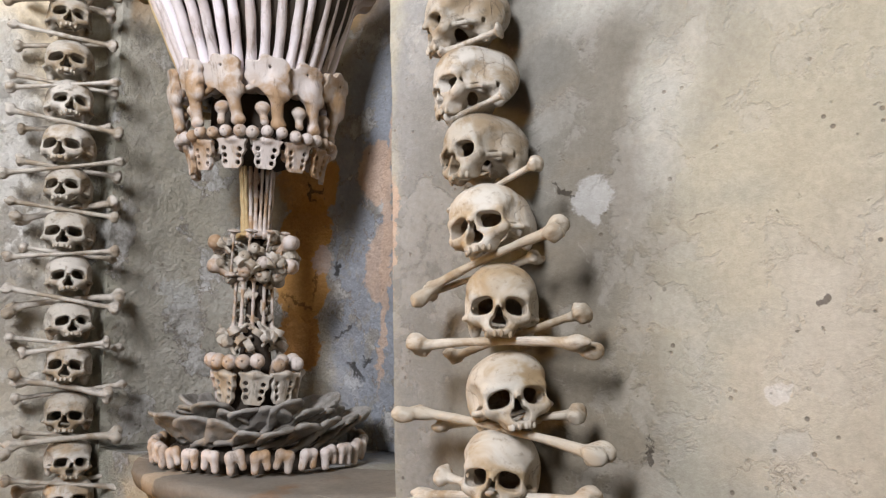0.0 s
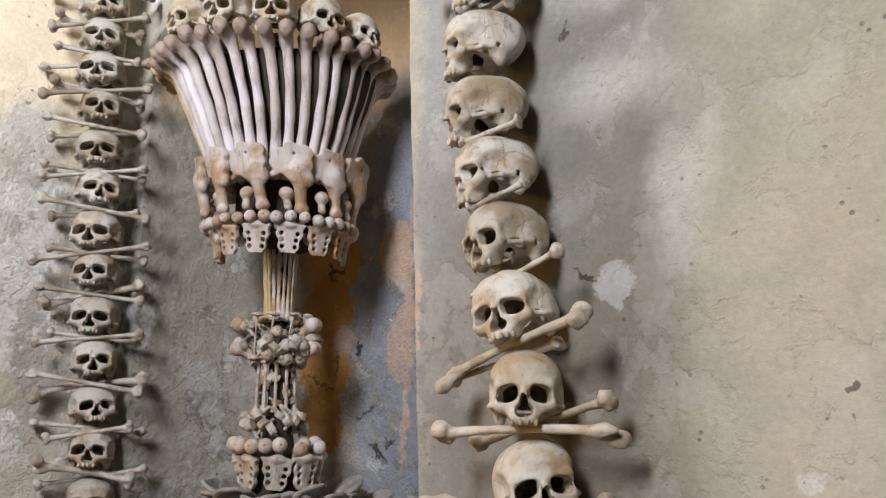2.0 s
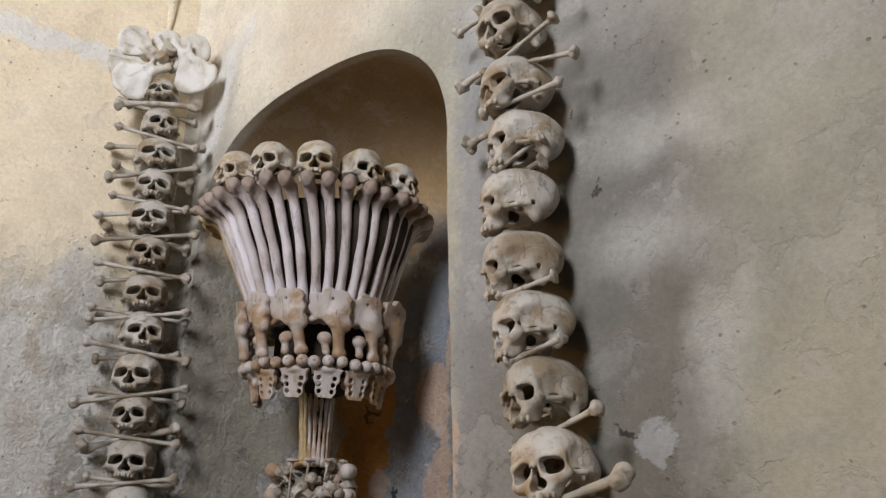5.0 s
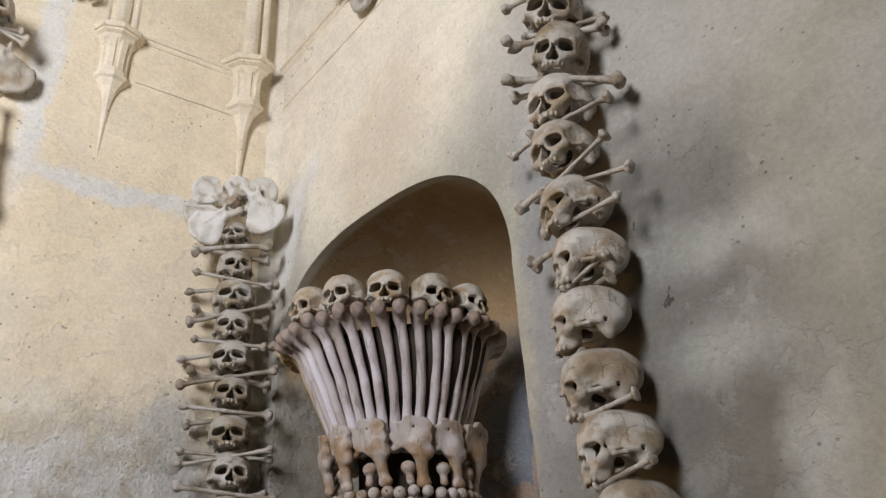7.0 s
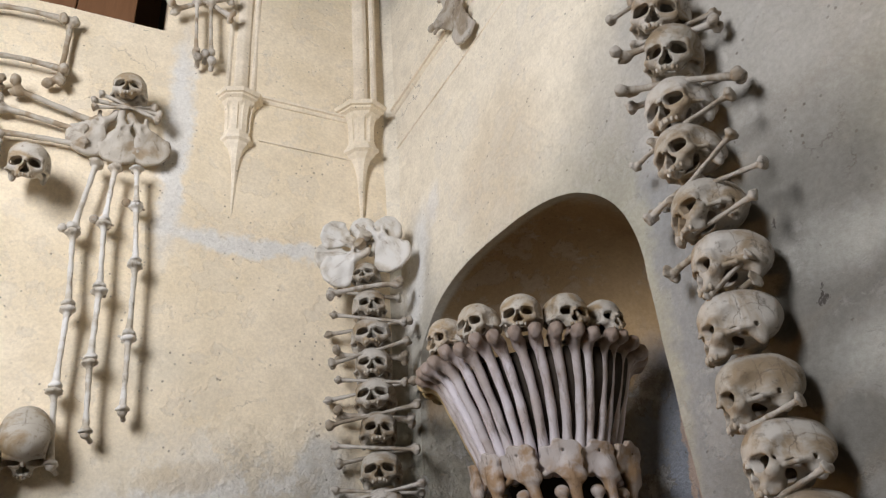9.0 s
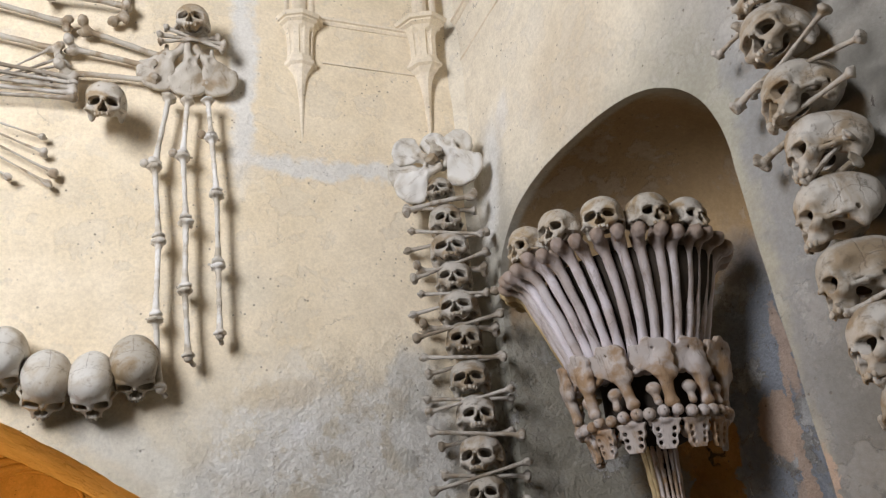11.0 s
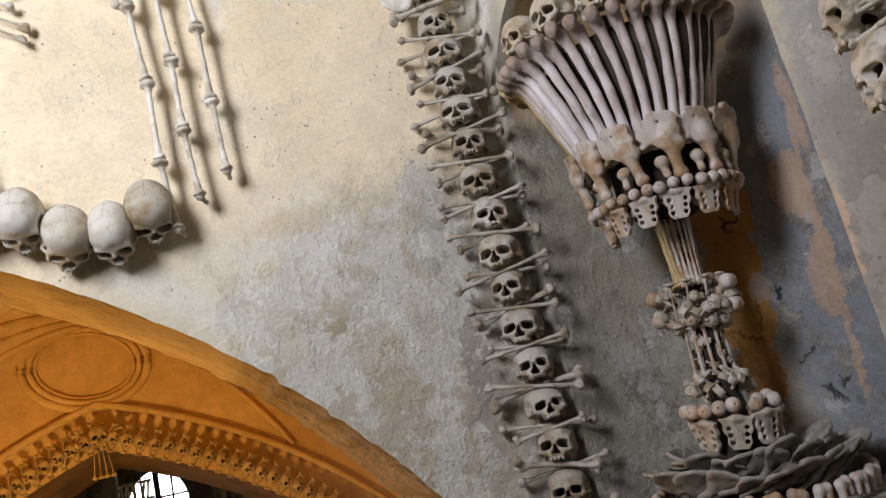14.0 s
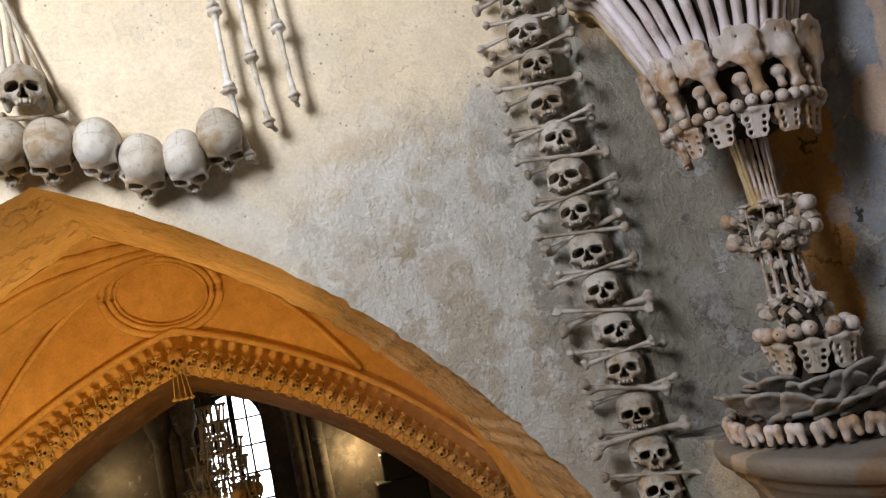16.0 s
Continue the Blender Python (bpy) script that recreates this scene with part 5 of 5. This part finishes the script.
# the bones wedged between them: from, to, out of the wall at both ends, and the kind
WEDGED = [((1.610, 1.178), (2.035, 1.225), 0.13, 0.12, 1), ((1.66, 1.225), (2.00, 1.180), 0.10, 0.09, 0), ((1.598, 1.350), (2.062, 1.305), 0.13, 0.13, 1),
          ((1.652, 1.320), (1.990, 1.372), 0.09, 0.09, 0), ((1.635, 1.482), (2.030, 1.498), 0.16, 0.13, 1), ((1.68, 1.460), (2.005, 1.556), 0.09, 0.10, 0),
          ((1.618, 1.592), (1.985, 1.706), 0.11, 0.15, 1), ((1.622, 1.590), (1.90, 1.66), 0.10, 0.10, 0), ((1.690, 1.764), (1.925, 1.832), 0.10, 0.14, 0),
          ((1.655, 1.875), (1.80, 1.835), 0.09, 0.10, 0), ((1.72, 1.935), (1.85, 1.975), 0.16, 0.14, 0), ((1.70, 2.08), (1.83, 2.11), 0.16, 0.13, 0),
          ((1.68, 2.385), (1.80, 2.385), 0.10, 0.12, 0), ((1.70, 2.37), (1.81, 2.44), 0.17, 0.13, 0), ((1.537, 2.519), (1.70, 2.525), 0.08, 0.10, 1), ((1.65, 2.535), (1.855, 2.566), 0.16, 0.12, 0),
          ((1.524, 2.687), (1.70, 2.695), 0.09, 0.10, 1), ((1.55, 2.715), (1.70, 2.70), 0.06, 0.08, 0), ((1.66, 2.640), (1.861, 2.726), 0.16, 0.14, 0), ((1.70, 2.655), (1.90, 2.622), 0.14, 0.12, 0),
          ((1.501, 2.866), (1.70, 2.86), 0.08, 0.11, 0), ((1.64, 2.825), (1.875, 2.835), 0.16, 0.12, 0), ((1.625, 2.985), (1.885, 2.895), 0.21, 0.07, 1), ((1.60, 2.965), (1.87, 2.925), 0.17, 0.05, 0),
          ((1.60, 3.135), (1.860, 3.095), 0.17, 0.06, 1), ((1.62, 3.185), (1.86, 3.13), 0.12, 0.06, 0), ((1.58, 3.30), (1.87, 3.29), 0.15, 0.08, 0)]
for (s0, z0), (s1, z1), o0, o1, kind in WEDGED:
    long_one = math.hypot(s1 - s0, z1 - z0) > 0.3
    grey = z0 > 1.8
    me, ln = ((THIGH_GREY if grey else THIGH), THIGH_L) if kind else ((SHIN_GREY if grey else SHIN), SHIN_L)
    a, b = on_b(s0, z0, o0), on_b(s1, z1, o1)
    if rnd.random() < 0.5:
        a, b = b, a
    put("long_bone", me, along(a, b, ln, rnd.uniform(-50, 50), (0.74 if kind else 0.85) if long_one else 0.72), None, "long bone wedged crosswise between stacked skulls", "bone", "crossed bones of the wall column")

# ---- the chalice built from bones ----
AXIS = on_b(CUP_S, 0, CUP_OFF)
cup = new("bone_chalice")
cup.location = (AXIS.x, AXIS.y, NICHE_FOOT)
tagged(cup, "tall chalice assembled from bones and skulls, standing on a ledge", "chalice")
bpy.context.view_layer.update()


def ring(a, r, z):
    """A point round the cup's axis, which leans a little as it rises."""
    a, lean = radians(a), (0.030 if z < 1.31 else 0.012 if z < 1.4 else -0.012) - 0.045 * max(0.0, z - 2.0) / 0.65
    return Vector((AXIS.x + lean + r * math.sin(a), AXIS.y - 0.25 * lean - r * math.cos(a), z))


def upright(at, a, lean=0.0, roll=0.0, size=1.0, yaw=0.0):
    """A pose that faces out from the cup's axis at the angle a, the top leaning out by lean degrees."""
    return Matrix.Translation(at) @ pose(0, 0, 0, 0, 0, a + yaw) @ pose(0, 0, 0, lean, 0, 0) @ pose(0, 0, 0, 0, roll, 0) @ Matrix.Diagonal((size, size, size, 1))


rnd = random.Random(8)
# thigh bones of the bowl, heads outwards at the rim
N_T = 25
for i in range(N_T):
    a = -118 + 232 * i / (N_T - 1) + rnd.uniform(-1.2, 1.2)
    low, high = ring(a, 0.190, 2.215), ring(a, 0.352, 2.658 + rnd.uniform(-0.008, 0.008))
    z = (high - low).normalized()
    out = ring(a, 1, 0) - ring(a, 0, 0)
    x = (out - z * out.dot(z)).normalized()
    y = z.cross(x)
    m = Matrix.Identity(4)
    for r in range(3):
        m[r][0], m[r][1], m[r][2], m[r][3] = x[r] * 1.12, y[r] * 1.0, z[r] * (high - low).length / THIGH_L, low[r]
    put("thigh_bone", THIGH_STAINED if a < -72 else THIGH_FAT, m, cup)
    # dark inner bones paint in the shade between the shafts
    if i % 4 == 1:
        put("inner_bone", SHIN_DARK, along(ring(a + 4, 0.165, 2.22), ring(a + 4, 0.275, 2.66), SHIN_L, 0, 1.7), cup)
for a in (-38, -13, 12, 37, 63):
    put_skull((a // 3) % 4, SKULLS, upright(ring(a, 0.332, 2.712), a, -4 + rnd.uniform(-4, 4), rnd.uniform(-4, 4), 0.90, rnd.uniform(-8, 8)) @ Matrix.Diagonal((1, 0.9, 0.88, 1)), cup, "pale skull set on the rim")
# the belt of hip bones
for a in (-93, -64, -35, -7, 22, 51, 80, 108):
    m = upright(ring(a, 0.246 + rnd.uniform(-0.006, 0.006), 2.190), a, 14 + rnd.uniform(-5, 5), rnd.uniform(-10, 10), rnd.uniform(0.94, 1.06), rnd.uniform(-12, 4))
    put("hip_bone", BELT, m, cup, "broad hip bone in the belt round the bowl")
for a in (-78, -53, -27, -1, 28, 56, 84):
    put("bone_head", BALL, upright(ring(a - 11, 0.236, 2.160), a - 11, -60, rnd.uniform(-12, 12), 0.98) @ Matrix.Diagonal((1.05, 0.9, 1.05, 1)), cup)
for a in range(-110, 115, 10):
    put("bone_head", BALL, upright(ring(a + rnd.uniform(-1, 1), 0.240, 2.085 + rnd.uniform(-0.004, 0.004)), a, 0, rnd.uniform(-30, 30), rnd.uniform(0.78, 0.9)), cup)
for a in (-93, -64, -36, -8, 19, 46, 74, 102):
    put("sacrum", SACRUM, upright(ring(a, 0.208, 2.025), a, 12, rnd.uniform(-5, 5), 0.92), cup, "sacrum with two rows of holes")
for a in range(-96, 110, 28):
    put("vertebra", VERT, upright(ring(a, 0.165, 2.03), a, 60, rnd.uniform(-40, 40), 0.8), cup)
# the stem
for i in range(12):
    a = -110 + 20 * i
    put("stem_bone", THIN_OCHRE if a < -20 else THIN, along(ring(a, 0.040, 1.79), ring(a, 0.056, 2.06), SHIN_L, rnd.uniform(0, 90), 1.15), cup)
for i in range(9):
    a = -120 + 30 * i
    put("stem_bone", THIN, along(ring(a, 0.018, 1.80), ring(a, 0.026, 2.06), SHIN_L, rnd.uniform(0, 90), 0.8), cup)
# the knot
for i in range(46):
    a, z = rnd.uniform(-120, 120), rnd.uniform(1.655, 1.80)
    r = 0.075 + 0.05 * math.sin((z - 1.655) / 0.145 * math.pi) * rnd.uniform(0.6, 1.1)
    big = rnd.random() < 0.45
    put("bone_head" if big else "vertebra", rnd.choice((BALL, BALL_GREY, BALL_GREY, BALL_GREY)) if big else VERT_GREY, upright(ring(a, r, z), a, rnd.uniform(-40, 40), rnd.uniform(-60, 60), rnd.uniform(0.75, 1.05)), cup)
for a in (-75, -70, 70, 78):
    for z in (1.70, 1.775):
        put("bone_head", BALL, upright(ring(a, 0.125, z), a, 0, 0, 1.1), cup)
for a in (-40, -8, 25, 60):
    put("stem_bone", THIN, along(ring(a, 0.09, 1.665), ring(a + 14, 0.105, 1.81), SHIN_L, 0, 0.7), cup)
# the lower shaft
for a in (-95, -60, -22, 12, 45, 85):
    put("stem_bone", SHIN, along(ring(a, 0.062, 1.50), ring(a, 0.058, 1.665), SHIN_L * 1.0, rnd.uniform(0, 90), 0.62), cup)
for i in range(14):
    a = rnd.uniform(-110, 110)
    put("vertebra", VERT_GREY, upright(ring(a, 0.052, rnd.uniform(1.52, 1.65)), a, rnd.uniform(-30, 30), rnd.uniform(-90, 90), 0.7), cup)
for i in range(16):
    a = -115 + 230 * i / 15
    put("vertebra", VERT_GREY, upright(ring(a, 0.095, rnd.uniform(1.445, 1.50)), a, rnd.uniform(-40, 60), rnd.uniform(-60, 60), rnd.uniform(0.8, 1.0)), cup)
for a in range(-112, 116, 19):
    put("bone_head", BALL, upright(ring(a, 0.128, 1.402 + rnd.uniform(-0.006, 0.006)), a, 0, 0, rnd.uniform(0.95, 1.1)), cup)
for a in (-86, -38, 8, 50, 96):
    put("sacrum", SACRUM if a < -50 else SACRUM_GREY, upright(ring(a, 0.120, 1.325), a, 8, rnd.uniform(-14, 14), 0.98), cup, "sacrum with two rows of holes")
# the dusty plates of the foot
for i in range(16):
    a = -125 + 250 * i / 15 + rnd.uniform(-3, 3)
    for r, z, k in ((0.185, 1.230, 1.0), (0.258, 1.194, 1.05)):
        m = Matrix.Translation(ring(a + (6 if k > 1 else 0), r, z)) @ pose(0, 0, 0, 0, 0, a) @ pose(0, 0, 0, 40 + rnd.uniform(-10, 10), 0, 0) @ pose(0, 0, 0, 0, 58 + rnd.uniform(-26, 26), 0) @ pose(0, 0, 0, 0, 0, 26 + rnd.uniform(-10, 16)) @ Matrix.Diagonal((0.82, 0.65, rnd.uniform(0.75, 0.95), 1))
        put("foot_plate", HIP_DUST, m, cup, "dust-grey flat bone overlapping its neighbours")
# the ring of heel bones
N_H = 21
for i in range(N_H):
    a = -122 + 244 * i / (N_H - 1)
    put("heel_bone", HEEL, upright(ring(a, 0.315, 1.150), a, -6, rnd.uniform(-12, 12), rnd.uniform(0.85, 1.0)) @ Matrix.Diagonal((1 if i % 3 else -1, 1, 1.05, 1)), cup)
# an added near-black core stands in for shade behind the bones
bm = bmesh.new()
rows = [[(r * math.sin(radians(a)), -r * math.cos(radians(a)), z) for a in range(-130, 131, 5)] for r, z in ((0.27, 0.0), (0.268, 0.02), (0.24, 0.045), (0.17, 0.085), (0.09, 0.14), (0.055, 0.28), (0.035, 0.42), (0.035, 0.6), (0.02, 0.72), (0.02, 0.90), (0.14, 0.95), (0.165, 1.02), (0.165, 1.12), (0.215, 1.28), (0.262, 1.40), (0.292, 1.50), (0.05, 1.51))]
grid_faces(bm, rows)
# the bones of the bowl and stem are greyer than those on the walls
GREYER = {}
for piece in cup.children:
    me = piece.data
    if me is None or me.materials[0] != BONE or piece.name.startswith("skull"):
        continue
    if me.name not in GREYER:
        GREYER[me.name] = me.copy()
        GREYER[me.name].materials[0] = BONE_SHAFT if "thigh" in piece.name or "shaft" in piece.name else BONE_CUP
    piece.data = GREYER[me.name]
core = part("mortar_core", bm, GAP_SHADE, cup, "near-black core that paints the shade behind the bones")

# the ledge that the chalice stands on
bm = bmesh.new()
prof = [(0.36, 0.0), (0.415, -0.002), (0.42, -0.02), (0.41, -0.05), (0.38, -0.062), (0.375, -0.085), (0.36, -0.095), (0.33, -0.14), (0.325, -0.17), (0.29, -0.18), (0.28, -0.215), (0.24, -0.27), (0.20, -0.30), (0.18, -0.42)]
rows = [[(CUP_S + 0.17 + 1.30 * r * math.sin(radians(a)), CUP_OFF + 0.90 * r * math.cos(radians(a)) + 0.01 + uneven((a, r, h), 0.003, 0.3), NICHE_FOOT + h) for a in range(-130, 131, 4)] for r, h in [(0.0, 0.001)] + prof]
grid_faces(bm, rows)
bmesh.ops.recalc_face_normals(bm, faces=bm.faces)
ledge = part("ledge", bm, STONE)
ledge.matrix_world = M_B
tagged(ledge, "moulded half-round stone ledge under the chalice, flaking brown paint", "ledge", kind="structure")

# ---- the coat hung on wall A: bone strings, hip bones, garland of skulls ----
STRINGS = [[(1.267, 3.551), (1.307, 3.231), (1.279, 2.925), (1.276, 2.623), (1.250, 2.368)], [(1.199, 3.543), (1.208, 3.286), (1.188, 3.008), (1.183, 2.734), (1.163, 2.476)],
           [(1.123, 3.549), (1.106, 3.380), (1.081, 3.131), (1.070, 2.835), (1.059, 2.558)]]
rnd = random.Random(21)


def clear_of(s, z):
    """The strings hang from the hip bones, a hand's width clear of the wall."""
    return on_a(s, z - 0.010 * (z - 1.6), 0.078)


for line in STRINGS:
    st = new("bone_string")
    st.location = on_a(line[0][0], line[0][1], 0.05)
    tagged(st, "string of pale thin bones hanging end to end on the wall", "bone string", "hanging bone strings")
    bpy.context.view_layer.update()
    for k, (p, q) in enumerate(zip(line, line[1:])):
        put("bone", SHIN_PALE, along(clear_of(*q), clear_of(*p), SHIN_L, rnd.uniform(-40, 40), 1.2), st)
        if k == 0:
            put("knob", BALL, facing(clear_of(q[0] + 0.036, q[1] + 0.004), OUT_A, -60, 0, 0, 0.78), st)
        put("joint", BALL if k % 2 else VERT, facing(clear_of(*q), OUT_A, rnd.uniform(-30, 30), 0, rnd.uniform(-30, 30), 0.72), st)
# the skulls of the garland hang with their crowns towards the room
GARLAND = [(2.13, 2.56, 0), (2.004, 2.506, 6), (1.877, 2.490, 4), (1.729, 2.468, -4), (1.595, 2.390, 6), (1.460, 2.385, -6), (1.333, 2.444, -10)]
for i, (s, z, roll) in enumerate(GARLAND):
    kind = SKULLS_PALE if i in (3, 4, 5) else SKULLS
    m = facing(on_a(s, z, 0.095), OUT_A, rnd.uniform(-8, 8), 66, roll, 1.0)
    put_skull(i % 4, kind, m, None, "round pale skull hung crown outwards in a garland", "skull", "skulls of the garland")
put_skull(2, SKULLS_GREY, facing(on_a(1.93, 2.70, 0.09), OUT_A, 12, 0, 0, 0.92), None, "grey skull above the garland between bones", "skull")
for a, b in (((1.99, 2.75), (1.98, 3.15)), ((1.94, 2.78), (1.97, 3.2)), ((1.83, 2.62), (1.97, 3.08)), ((1.80, 2.60), (2.02, 2.62))):
    put("long_bone", SHIN, along(on_a(*a, 0.05), on_a(*b, 0.05), SHIN_L, 20, 1.0), None, "pale long bone set on the wall above the garland", "bone", "bones on the north wall")
# the shoulder of the coat
put_skull(1, SKULLS, facing(on_a(1.19, 3.871, 0.10), OUT_A, -10, -2, 0, 0.95) @ Matrix.Diagonal((1, 1, 0.88, 1)), None, "pale skull above crossed bones on the wall", "skull")
put_skull(3, SKULLS, facing(on_a(1.486, 3.426, 0.145), OUT_A, -4, 16, 0, 0.98) @ Matrix.Diagonal((1, 1, 0.9, 1)), None, "pale skull at the end of a bundle of bones", "skull")
for s, z, roll, flip in ((1.285, 3.70, 212, 1), (1.20, 3.69, 180, -1), (1.115, 3.70, 148, -1)):
    put("hip_bone", HIP, facing(on_a(s, z, 0.06), OUT_A, 0, 8, roll, 1.12) @ Matrix.Diagonal((flip, 1, 1, 1)), None, "broad hip bone spread on the wall", "bone", "hip bones on the north wall")
for a, b in (((1.325, 3.80), (1.055, 3.80)), ((1.32, 3.765), (1.08, 3.83)), ((1.30, 3.84), (1.06, 3.77))):
    put("long_bone", SHIN, along(on_a(*a, 0.10), on_a(*b, 0.09), SHIN_L, 30, 0.9), None, "short bone crossed below a skull", "bone", "crossed bones on the north wall")
for a, b in (((1.28, 3.72), (1.62, 3.82)), ((1.32, 3.67), (1.66, 3.72)), ((1.31, 3.61), (1.68, 3.60)), ((1.64, 3.83), (2.0, 3.90)), ((1.66, 3.70), (2.02, 3.76))):
    put("long_bone", THIGH, along(on_a(*a, 0.05), on_a(*b, 0.05), THIGH_L, 40, 0.95), None, "long pale thigh bone laid along the wall", "bone", "bones on the north wall")
for a, b in (((1.46, 4.24), (1.46, 3.87)), ((1.47, 4.22), (1.80, 4.20)), ((1.43, 3.955), (1.76, 3.955))):
    put("long_bone", THIGH, along(on_a(*a, 0.05), on_a(*b, 0.05), THIGH_L, -30, 0.95), None, "thigh bone of an angular bone emblem on the wall", "bone", "bones on the north wall")
for k in range(5):
    z = 3.475 + 0.037 * k
    put("long_bone", SHIN_GREY, along(on_a(1.60, z * 0.6 + 3.50 * 0.4, 0.06), on_a(1.97, z, 0.05), SHIN_L, 60 * k, 0.9), None, "bone in a bundle that ends in a skull", "bone", "bundle of bones on the north wall")
for k, (s, z) in enumerate(((1.69, 3.314), (1.678, 3.248), (1.637, 3.165), (1.652, 3.120), (1.783, 3.135), (1.853, 3.11))):
    put("thin_bone", THIN, along(on_a(s, z, 0.04), on_a(1.98 + 0.02 * k, 3.40 - 0.02 * k, 0.05), SHIN_L, 50 * k, 0.75), None, "thin pale bone of a fan spread on the wall", "bone", "fan of thin bones on the north wall")
for k, (s, z) in enumerate(((1.70, 3.72), (1.66, 3.68), (1.64, 3.655), (1.71, 3.60), (1.69, 3.565))):
    put("thin_bone", THIN_GREY, along(on_a(s, z, 0.04), on_a(1.99, 3.46 + 0.016 * k, 0.05), SHIN_L, 50 * k, 0.85), None, "thin grey bone of the upper fan spread on the wall", "bone", "fan of thin bones on the north wall")
# the hanging bones by the capital, and those on wall B above
for a, b, me, ln in (((1.08, 4.40), (0.81, 4.58), THIGH, THIGH_L), ((0.97, 4.50), (0.95, 4.19), SHIN, SHIN_L), ((0.91, 4.52), (0.885, 4.20), SHIN, SHIN_L), ((1.03, 4.55), (0.80, 4.45), THIGH, THIGH_L)):
    put("long_bone", me, along(on_a(*b, 0.07), on_a(*a, 0.07), ln, 30, 0.95), None, "bone in a cluster hung beside the stucco capital", "bone", "bones beside the capital")
for s, z in ((0.94, 4.17), (0.88, 4.17), (0.91, 4.20)):
    put("bone_joint", BALL_GREY, facing(on_a(s, z, 0.07), OUT_A, 0, 0, 0, 0.9), None, "knob of bone at the foot of the cluster", "bone", "bones beside the capital")
for s, z, roll, flip in ((0.66, 4.30, 150, 1), (0.74, 4.12, 195, -1), (0.60, 4.22, 100, 1)):
    put("hip_bone", HIP_GREY, facing(on_b(s, z, 0.06), OUT_B, 0, 10, roll, 1.0) @ Matrix.Diagonal((flip, 1, 1, 1)), None, "grey hip bone hung high on the wall", "bone", "hip bones high on the east wall")
